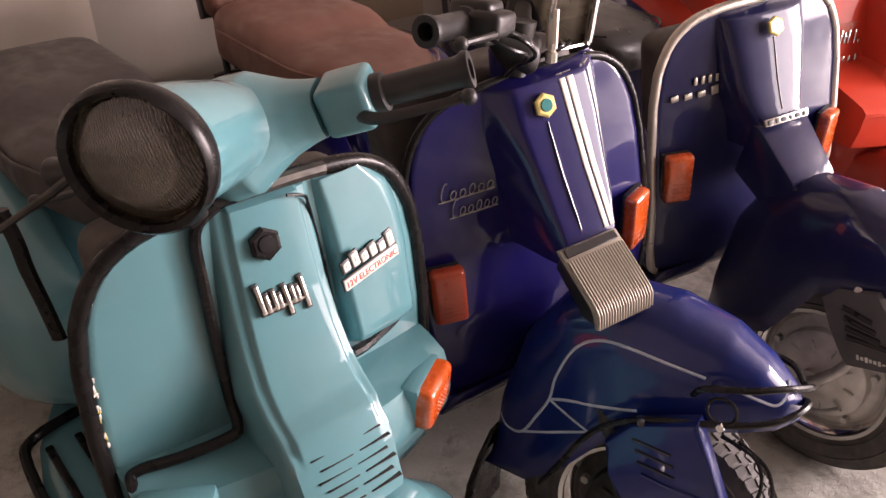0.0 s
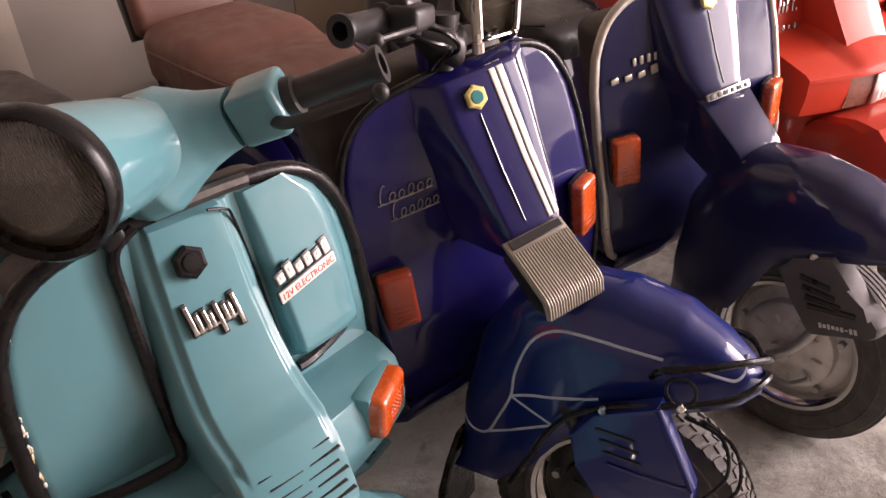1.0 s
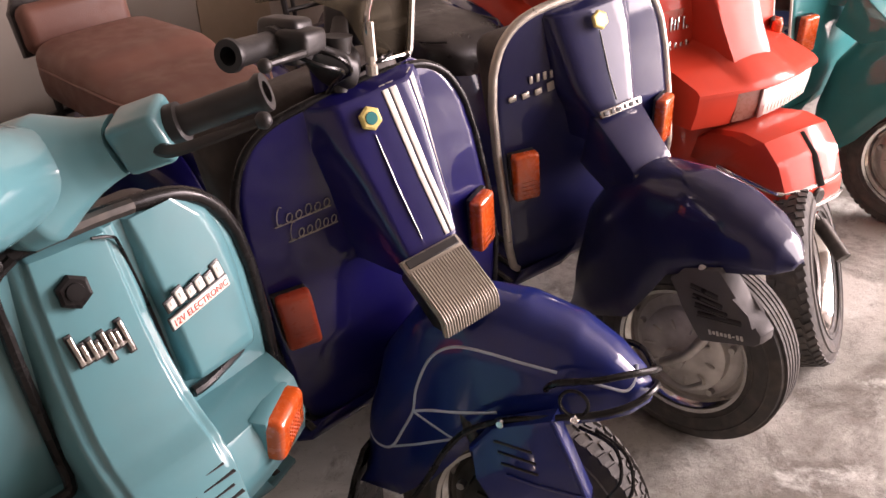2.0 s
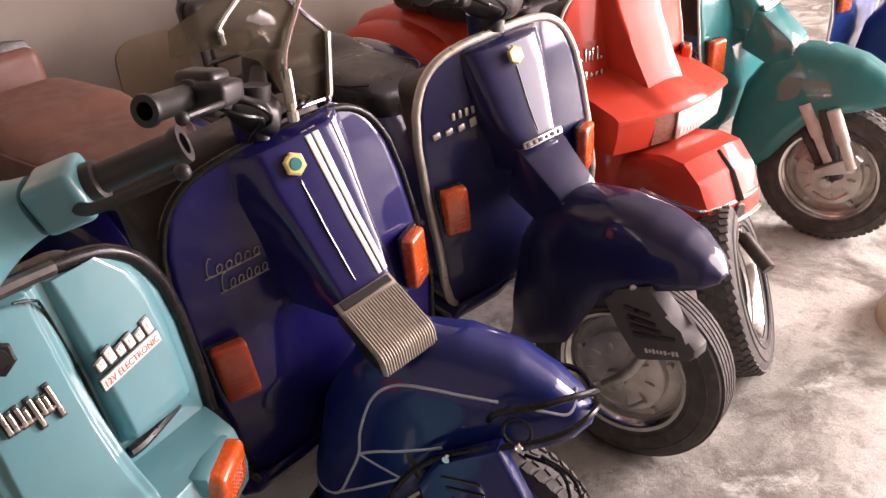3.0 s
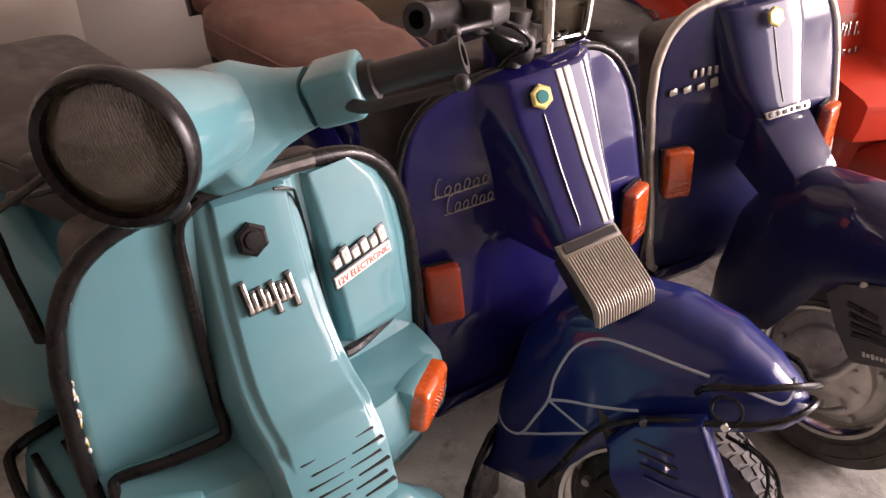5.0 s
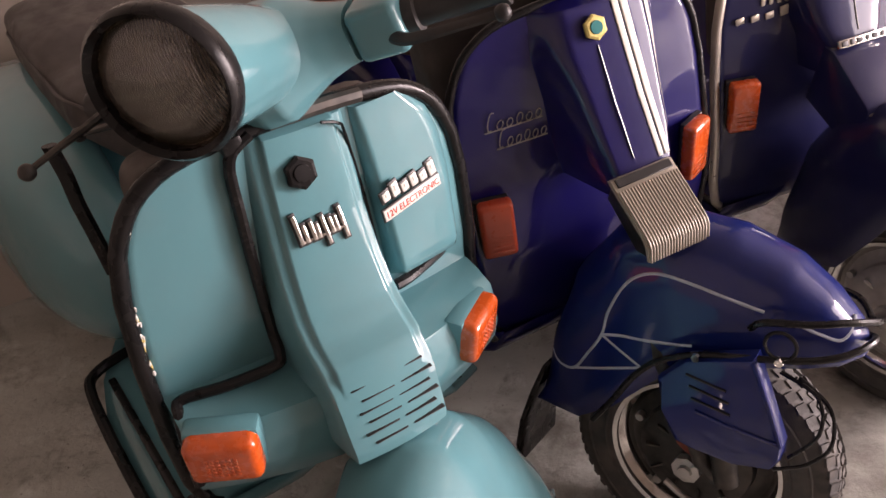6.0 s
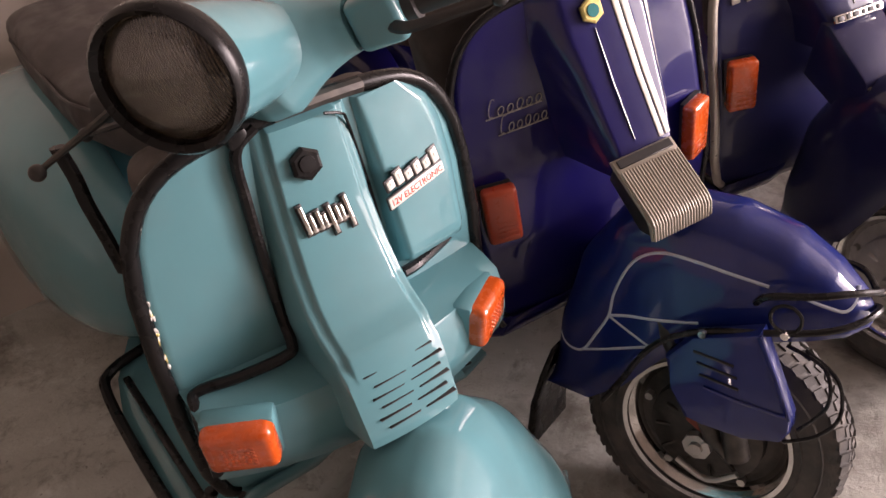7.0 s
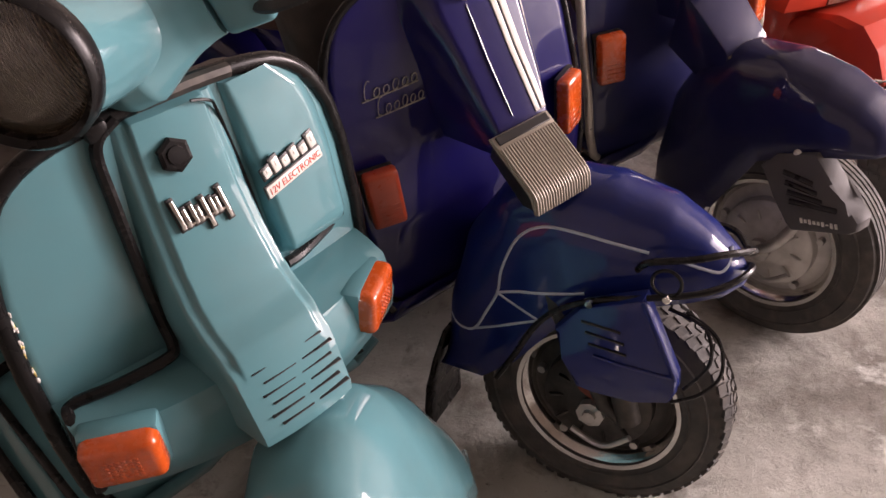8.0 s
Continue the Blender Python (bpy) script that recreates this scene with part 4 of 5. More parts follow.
    box(bm, 0.022, 0.026, 0.020, pose(sx(-0.08, 0.84) + 0.004, -0.078, 0.843, 10, 0, 0), 0.004)
    part("edge_clip", bm, TRIM, root, "black clip on the shield edge")
    m2 = m
    fender(root, TEAL, m2 @ pose(-0.015, 0, -0.10), 1.3)
    for th in (-46, -18, 18, 46):
        bm = bmesh.new()
        tube(bm, [fender_point(u, th, 1.3) for u in np.linspace(3.2, 8.6, 30)], 0.003, 6)
        bm.transform(m2 @ pose(-0.015, 0, -0.10))
        part("mudguard_rib", bm, TEAL, root)
    wheel(root, m2 @ Matrix.Translation(AXLE))
    fork(root, m2, None, 0)
    rng = random.Random(4)
    for k in range(20):
        z = rng.choice((0.79, 0.71, 0.69, 0.675, 0.665, 0.655, 0.65, 0.645, 0.64, 0.63, 0.60, 0.585)) + rng.uniform(-0.006, 0.006)
        w = 1.05 * interp(SHIELD, z)[1]
        bm = bmesh.new()
        bmesh.ops.create_icosphere(bm, subdivisions=2, radius=1.0, matrix=pose(sx(-w, z) + 0.0085, -w + 0.0085 + rng.uniform(-0.002, 0.002), z - 0.016 * max(0, (z - 0.5) / 0.366), 0, rng.uniform(-20, 20), 0) @ Matrix.Diagonal((0.0016, rng.uniform(0.0012, 0.0024), rng.uniform(0.002, 0.010), 1)))
        for v in bm.verts:
            v.co += Vector((0, noise.noise(v.co * 300) * 0.0012, noise.noise(v.co * 260 + Vector((3, 1, 2))) * 0.002))
        part("paint_chip", bm, CREAM if k % 3 else GOLD, root, "pale chip in the black trim")
    rear_body(root, TEAL, -0.04, 1.27, 1.3, -0.42, 1.4, -1.32)
    bm = bmesh.new()
    band = [(-0.375, -0.215, 0.755), (-0.372, -0.208, 0.705), (-0.37, -0.206, 0.660), (-0.37, -0.199, 0.60), (-0.37, -0.192, 0.53)]
    tube(bm, smooth(band, 6), 0.013, 8, flat=0.6)
    part("cowl_band", bm, TRIM, root, "black rubber band over the cowl")
    seat(root, GREYSEAT, 0.76, w=0.155, x0=-0.36)
    bm = bmesh.new()
    tube(bm, smooth([(-0.06, -0.235, 0.33), (-0.085, -0.27, 0.265), (-0.15, -0.286, 0.25), (-0.45, -0.284, 0.25), (-0.52, -0.255, 0.255), (-0.54, -0.15, 0.26)], 5), 0.010, 8)
    part("floor_edge_trim", bm, TRIM, root)
    return root


def px(paint, fpaint, kind, trim, trim_r, d, cover, slots, seat_mat, label, ind_l=AMBER, ind_r=AMBER, grips=True, lamp=True, hd=None, seat_x0=-0.34, wk=1.0, half=0.15, grip_len=0.12, hsc=1.0, hpaint=None, wheel_shift=(0, 0, 0), fend_shift=(0, 0, 0), hub_mat=None, zc=0.93, tall=False, wheel_turn=None, disc_mat=None, seat_z=0.80, seat_w=0.145, tread=True, glove=(-0.125, 0.0, 0.70)):
    root = empty("scooter")
    tagged(root, label, "scooter", "parked scooters")
    leg_shield(root, paint, trim, trim_r, wk)
    horncast(root, paint, kind)
    indicator(root, -0.186, 0.553, ind_l)
    indicator(root, 0.190, 0.550, ind_r, yaw=8)
    m = steering(d)
    fender(root, fpaint, m @ Matrix.Translation(fend_shift), tall=tall)
    wheel(root, (m if wheel_turn is None else steering(wheel_turn)) @ Matrix.Translation(AXLE + Vector(wheel_shift)), hub_mat=hub_mat, disc_mat=disc_mat, tread=tread)
    fork(root, m, cover, slots)
    if hd is not None:
        m = steering(hd)
    headset(root, hpaint or paint, m, lamp, half=half, zc=zc, sc=hsc, lr=0.074)
    if grips:
        for s in (-1, 1):
            grip(root, m, s, BLACK, half=half, hl=0.05, gl=grip_len)
    rear_body(root, paint, glove=glove)
    seat(root, seat_mat, seat_z, x0=seat_x0, x1=-0.90, w=seat_w)
    return root


def vent_nose(root):
    """Ribbed grey vent at the foot of the horn cover."""
    bm = bmesh.new()
    prism(bm, [(0.095, 0.632), (0.107, 0.637), (0.188, 0.578), (0.192, 0.570), (0.189, 0.550), (0.15, 0.545), (0.08, 0.60)], -0.045, 0.045, bevel=0.003)
    part("vent_block", bm, BLACK, root)
    bm = bmesh.new()
    prism(bm, [(0.094, 0.640), (0.103, 0.645), (0.184, 0.590), (0.192, 0.580), (0.192, 0.552), (0.187, 0.552), (0.186, 0.576), (0.180, 0.585), (0.100, 0.637)], -0.0525, 0.0525, bevel=0.0015)
    v = part("air_vent", bm, VENT, root, "silver grey ribbed plastic air vent")
    tilt = math.degrees(math.atan2(0.055, 0.081))
    for k in range(21):
        y = -0.0490 + 0.098 * k / 20
        bm = bmesh.new()
        pts = [Vector((lerp(0.122, 0.1835, t), y, lerp(0.6345, 0.5925, t))) for t in (0.0, 0.5, 1.0)]
        pts += [Vector((0.1905, y, 0.586)), Vector((0.1945, y, 0.578)), Vector((0.1945, y, 0.553))]
        tube(bm, pts, 0.0017, 6)
        part("rib", bm, VENT, v)
    bm = bmesh.new()
    box(bm, 0.014, 0.094, 0.003, pose(0.111, 0, 0.6415, 0, tilt, 0), 0.001, 1)
    part("slot", bm, BLACK, v)
    return v


def box_nose(root, paint, grille):
    bm = bmesh.new()
    prof = [(0.035, 0.655), (0.056, 0.652), (0.146, 0.577), (0.151, 0.568), (0.146, 0.515), (0.10, 0.49), (0.0, 0.54)]
    prism(bm, prof, -0.060, 0.060, bevel=0.005)
    for vert in bm.verts:
        vert.co.y *= 1.0 - 1.4 * max(0.0, vert.co.x - 0.04)
    v = part("nose_box", bm, paint, root)
    bm = bmesh.new()
    for k in range(6):
        box(bm, 0.008, 0.094, 0.0055, pose(0.1495 - k * 0.0009, 0, 0.562 - k * 0.0088), 0.0015, 1)
    part("nose_grille", bm, grille, v, "grey ribbed nose grille")
    return v


# --- light teal scooter
s1 = place(teal_scooter(), -0.168, 0.977, -45.3)

# --- violet-blue scooter
s2 = px(VIOLET, ROYAL, "vent", TRIM, 0.007, 32, ROYAL, 4, BROWN, "violet-blue scooter with white stripes and brown seat", DIMAMBER, AMBER, lamp=False, half=0.065, grip_len=0.105, hsc=0.42, zc=0.89, hpaint=BLACK, hd=24, fend_shift=(-0.008, 0.021, 0.007), wheel_shift=(-0.038, 0.018, -0.012), hub_mat=DARKMETAL, glove=(-0.165, -0.03, 0.752))
vent_nose(s2)
hexbadge(s2, 0.003, 0.831, GOLD, 0.019, 0.0, 22, GREEN)
backrest(s2, BROWN, 0.80, -0.92)


def violet_details(root):
    m = steering(32)
    # pinstripes on the right flank of the mudguard
    lines = [
        [(-0.03, 0.246), (-0.008, 0.235), (0.022, 0.243), (0.045, 0.285), (0.065, 0.329), (0.070, 0.37), (0.085, 0.415), (0.100, 0.44), (0.122, 0.457), (0.152, 0.466), (0.195, 0.465), (0.238, 0.461), (0.297, 0.454)],
        [(0.022, 0.243), (0.08, 0.272), (0.139, 0.299), (0.10, 0.315), (0.065, 0.329)],
        [(0.065, 0.329), (0.10, 0.342), (0.15, 0.353), (0.21, 0.369)],
        [(0.346, 0.445), (0.37, 0.438), (0.394, 0.431), (0.404, 0.440), (0.402, 0.456)]]
    for ln in lines:
        bm = bmesh.new()
        sharp = len(ln) == 5 and ln[0] == (0.022, 0.243)
        flat = [(x, 0, z) for x, z in ln]
        curve = [Vector(p) for p in flat] if sharp else smooth(flat, 5)
        if sharp:
            curve = [lerp(Vector(a), Vector(c), k / 8) for a, c in ((flat[0], flat[2]), (flat[2], flat[4])) for k in range(9)]
        pts = [on_fender(p.x + 0.018, p.z + 0.022, 1.0, 0.002) for p in curve]
        for _ in range(2):
            ys = [p.y for p in pts]
            for k in range(1, len(pts) - 1):
                pts[k].y = (ys[k - 1] + ys[k] + ys[k + 1]) / 3
        tube(bm, pts, 0.0028, 6)
        bm.transform(Matrix.Translation((-0.008, 0.021, 0.007)))
        bm.transform(m)
        part("pinstripe", bm, SILVERLINE, root, "silver blue pinstripe")
    # black guard bar round the mudguard
    low = [(0.085, -0.085, 0.205), (0.122, -0.095, 0.275), (0.150, -0.098, 0.333), (0.186, -0.098, 0.378), (0.243, -0.096, 0.412), (0.32, -0.090, 0.434), (0.385, -0.076, 0.450), (0.425, -0.050, 0.462), (0.446, 0.0, 0.466)]
    up = [(0.300, -0.080, 0.472), (0.318, -0.090, 0.494), (0.375, -0.078, 0.506), (0.410, -0.056, 0.510), (0.434, -0.022, 0.502), (0.445, 0.010, 0.490)]
    for line in (low, up):
        bm = bmesh.new()
        full = line + [(x, 0.030 - y, z - 0.04) for x, y, z in reversed(line[:-1])]
        tube(bm, smooth(full, 4), 0.0052, 8)
        bm.transform(m)
        part("guard_bar", bm, TRIM, root, "black steel mudguard guard bar")
    bm = bmesh.new()
    ring = [Vector((0.345 + 0.021 * math.cos(a), -0.090, 0.466 + 0.021 * math.sin(a))) for a in np.linspace(0, 2 * math.pi, 24, endpoint=False)]
    tube(bm, ring, 0.0028, 6, closed=True)
    bm.transform(m)
    part("guard_ring", bm, TRIM, root)
    for p in ((0.240, -0.103, 0.411), (0.348, -0.090, 0.441)):
        bm = bmesh.new()
        revolve(bm, [(0.0, -0.006), (0.006, -0.006), (0.007, 0.0), (0.0, 0.002)], pose(*p), n=8)
        bm.transform(m)
        part("bolt", bm, CHROME, root)
    # mud flap
    bm = bmesh.new()
    rows = [[Vector((x, w * u, z)) for u in (-1, -0.5, 0, 0.5, 1)] for x, z, w in ((-0.028, 0.25, 0.06), (-0.044, 0.19, 0.070), (-0.060, 0.12, 0.072), (-0.066, 0.06, 0.070), (-0.062, 0.015, 0.064))]
    loft(bm, rows)
    bm.transform(m)
    thicken(part("mud_flap", bm, TRIM, root, "black rubber mud flap"), 0.006)
    # rusty hub cap
    bm = bmesh.new()
    box(bm, 0.05, 0.01, 0.035, pose(AXLE.x - 0.035, -0.052, AXLE.z + 0.035, 0, 30, 0), 0.006)
    bm.transform(m)
    part("brake_lever", bm, RUST, root, "rusty red brake lever")
    bm = bmesh.new()
    tube(bm, smooth([(0.37, -0.06, 0.40), (0.42, -0.07, 0.37), (0.435, -0.07, 0.31), (0.41, -0.075, 0.27), (0.37, -0.08, 0.25)], 6), 0.003, 6)
    tube(bm, smooth([(0.345, -0.06, 0.40), (0.40, -0.075, 0.385), (0.415, -0.08, 0.33), (0.385, -0.085, 0.28)], 6), 0.003, 6)
    bm.transform(m)
    part("cable", bm, TRIM, root, "black control cables")
    # white stripes and the raised crease below the badge
    for y0, y1, w0, w1 in ((0.0415, 0.0435, 0.0055, 0.0042), (0.0560, 0.0555, 0.0065, 0.0048), (0.0960, 0.0720, 0.0030, 0.0018), (0.1045, 0.0775, 0.0042, 0.0024)):
        bm = bmesh.new()
        rows = []
        for z in np.linspace(0.862, 0.645, 30):
            t = (0.862 - z) / (0.862 - 0.645)
            w = lerp(w0, w1, t)
            bow = 0.006 * math.sin(math.pi * t) if y0 > 0.08 else 0.002 * math.sin(math.pi * t)
            rows.append([horn_point("vent", lerp(y0, y1, t) + bow + s * w, z, 0.0012) for s in (-1, -0.5, 0, 0.5, 1)])
        loft(bm, rows)
        thicken(part("stripe", bm, CREAM, root, "white painted stripe"), 0.0006)
    bm = bmesh.new()
    tube(bm, [horn_point("vent", 0.0, lerp(0.806, 0.655, t), 0.001) for t in np.linspace(0, 1, 18)], lambda t: 0.0010 + 0.0014 * math.sin(math.pi * t), 8)
    part("crease", bm, VIOLET, root)
    # two rows of thin script strokes over a rising underline
    for z0, y0, wide in ((0.704, -0.172, 0.094), (0.674, -0.158, 0.083)):
        hs = (0.030, 0.014, 0.013, 0.017, 0.013, 0.013)
        for k, h in enumerate(hs):
            y = y0 + (k + 0.5) * wide / len(hs)
            pts = []
            for j in range(13):
                a = 2 * math.pi * j / 12
                yy = y + 0.30 * wide / len(hs) * math.cos(a) + 0.25 * (h / 2 + h / 2 * math.sin(a))
                pts.append(Vector((shield_x(yy, z0) + 0.0035, yy, z0 + 0.002 + h / 2 + h / 2 * math.sin(a))))
            if k == 0:
                pts = pts[2:11]
            bm = bmesh.new()
            tube(bm, pts, 0.0010, 6)
            part("emblem_stroke", bm, EMBLEM, root)
        bm = bmesh.new()
        tube(bm, [(shield_x(y0 + t, z0) + 0.0035, y0 + t, z0 + 0.001) for t in np.linspace(0, wide, 6)], 0.0012, 6)
        part("emblem_line", bm, EMBLEM, root)
    # fly screen with chrome edge, and two mirrors
    bm = bmesh.new()
    poly = [(-0.171, 0.99), (-0.165, 1.022), (-0.08, 1.046), (0.0, 1.056), (0.019, 1.035), (0.06, 0.997), (0.101, 0.957), (0.081, 0.857), (0.01, 0.872), (-0.03, 0.945), (-0.1, 0.982)]
    bm.faces.new([bm.verts.new((-0.06, y, z)) for y, z in poly])
    scr = thicken(part("fly_screen", bm, SCREEN, root, "smoky transparent fly screen"), 0.004)
    scr.visible_shadow = False
    bm = bmesh.new()
    tube(bm, smooth([(-0.05, 0.079, 0.855), (-0.05, 0.086, 0.862), (-0.05, 0.094, 0.91), (-0.05, 0.101, 0.957)], 4), 0.010, 8, flat=0.6)
    tube(bm, [(-0.055, 0.101, 0.957), (-0.055, 0.06, 0.997), (-0.055, 0.019, 1.035), (-0.055, 0.0, 1.056)], 0.003, 6)
    tube(bm, [(-0.05, 0.0, 0.862), (-0.05, 0.081, 0.857)], 0.003, 6)
    part("screen_edge", bm, CHROME, root, "chrome fly screen edge")
    for stem, disc, shell, r in (([(-0.055, -0.088, 0.985), (-0.055, -0.089, 1.0), (-0.055, -0.086, 1.013), (-0.055, -0.016, 1.062), (-0.058, -0.006, 1.07)], (-0.066, -0.003, 1.08), MIRRORBACK, 0.040),
                                 ([(-0.045, 0.0, 0.862), (-0.045, 0.001, 0.875), (-0.047, 0.005, 0.939), (-0.05, 0.05, 1.008), (-0.052, 0.079, 1.035), (-0.055, 0.085, 1.075)], (-0.066, 0.082, 1.085), BLACK, 0.046)):
        bm = bmesh.new()
        tube(bm, smooth(stem, 5), 0.0045, 8)
        st = part("mirror_stem", bm, CHROME, root, "bent chrome mirror stem")
        mm = pose(*disc, 0, -6, 90 - 24)
        bm = bmesh.new()
        revolve(bm, [(0.0, -0.014), (r * 0.6, -0.010), (r * 0.93, -0.001), (r * 0.98, 0.004)], mm, n=32)
        part("mirror_shell", bm, shell, st)
        bm = bmesh.new()
        revolve(bm, [(r * 0.93, -0.002), (r, -0.002), (r * 1.02, 0.003), (r, 0.008), (r * 0.95, 0.008)], mm, n=32)
        part("mirror_rim", bm, BLACK if shell is MIRRORBACK else MIRRORBACK, st)
        bm = bmesh.new()
        revolve(bm, [(0.0, 0.0055), (r * 0.97, 0.0055)], mm, n=32)
        part("mirror_glass", bm, MIRROR, st)
    bm = bmesh.new()
    tube(bm, [(-0.043, 0.0, 0.868), (-0.044, 0.001, 0.895), (-0.046, 0.003, 0.925)], 0.0085, 8, flat=0.6)
    revolve(bm, [(0.0, -0.014), (0.009, -0.014), (0.009, 0.0), (0.006, 0.002), (0.006, 0.014), (0.0, 0.014)], pose(-0.043, 0.0, 0.862, 90, 0, 0), n=8)
    part("mirror_clamp", bm, ALUTRIM, root, "steel mirror clamp")
    bm = bmesh.new()
    box(bm, 0.05, 0.06, 0.034, steering(24) @ pose(-0.06, -0.105, 0.948, 0, 0, 0), 0.009, 3)
    part("switch_box", bm, BLACK, root)


violet_details(s2)
place(s2, 0.2175, 1.3817, -55.76, 5.83)

# --- navy scooter
s3 = px(NAVY, NAVY, "nose", ALUTRIM, 0.009, 5, COVER, 4, BLACKSEAT, "dark navy scooter with silver shield edge", hd=30, seat_x0=-0.36, seat_z=0.735, seat_w=0.112, tread=False, lamp=False, hsc=0.75, hpaint=BLACK, wheel_shift=(-0.028, 0.020, 0.002), wheel_turn=18, tall=True, disc_mat=PALEALLOY, hub_mat=PALEALLOY)
box_nose(s3, NAVY, DARKGREY)
hexbadge(s3, 0.002, 0.826, GOLD, 0.019, 0.0, 22)
backrest(s3, BLACKSEAT, 0.80, -0.88, -0.11)
for row, (z0, y0, hs_, st) in enumerate(((0.728, -0.140, (0.016, 0.017, 0.017, 0.016), 0.0155), (0.703, -0.184, (0.013, 0.013, 0.013, 0.019, 0.013), 0.0285))):
    for k, h in enumerate(hs_):
        bm = bmesh.new()
        y = y0 + st * k
        box(bm, 0.004, 0.008 if row == 0 else 0.0175, h, pose(shield_x(y, z0) + 0.004, y, z0 + h / 2, 6 if row else 0, 0, 0), 0.002)
        part("emblem_bar", bm, ALUTRIM, s3)
bm = bmesh.new()
box(bm, 0.010, 0.105, 0.016, pose(0.058, 0, 0.662, 0, -20, 0), 0.003)
strip = part("emblem_strip", bm, CHROME, s3, "chrome emblem strip")
bm = bmesh.new()
revolve(bm, [(0.0, -0.007), (0.006, -0.006), (0.009, -0.001), (0.009, 0.004), (0.0, 0.004)], steering(5) @ pose(0.338, -0.079, 0.452), n=12)
part("bolt", bm, CREAM, s3, "cream bolt cap on the mudguard")
for k in range(6):
    bm = bmesh.new()
    box(bm, 0.002, 0.008 if k % 2 else 0.013, 0.009, pose(0.0632, -0.04 + 0.016 * k, 0.664, 0, -20, 0), 0.0008)
    part("emblem_bar", bm, BLACK, strip)
bm = bmesh.new()
tube(bm, [horn_point("nose", 0.002, lerp(0.805, 0.675, t), 0.0004) for t in np.linspace(0, 1, 14)], 0.0016, 6)
part("crease", bm, BLACK, s3)
for k in range(9):
    bm = bmesh.new()
    box(bm, 0.0055, 0.002, (0.010, 0.007, 0.010, 0.007, 0.007, 0.009, 0.003, 0.010, 0.010)[k], steering(5) @ pose(0.372 + k * 0.0084, -0.0888, 0.330 + k * 0.0028, 0, -18, 0), 0.0006)
    part("cover_mark", bm, CREAM, s3)

# black control cables looping from the handlebars into the column
for root_, turn, ends in ((s2, 24, 0.10), (s3, 30, 0.16)):
    rng = random.Random(11)
    for k, s in enumerate((-1, -1, 1, 1)):
        y = s * (ends + rng.uniform(-0.03, 0.03))
        x = -0.05 + rng.uniform(-0.02, 0.03)
        bm = bmesh.new()
        tube(bm, smooth([(x - 0.02, y, 0.935), (x + 0.02, y * 0.9, 0.93 - 0.01 * k), (x + 0.03, y * 0.55, 0.905), (-0.055, y * 0.22, 0.875), (-0.085, y * 0.1, 0.84)], 6), 0.0032, 6)
        bm.transform(steering(turn))
        part("cable", bm, TRIM, root_, "black control cable")

# cancel the body's lean so the upper parts match the camera's view
fit_upper(s2, pose(0.2175, 1.3817, 0, 5.83, 0, -55.76).inverted() @ pose(0.150, 1.325, 0, 0, 0, -46.5), (0, 0.046, 0.024))
fit_upper(s3, pose(0.6305, 1.7885, 0, 4.22, 0, -60.8).inverted() @ pose(0.585, 1.768, 0, 0, 0, -54))
place(s3, 0.6305, 1.7885, -60.8, 4.22)


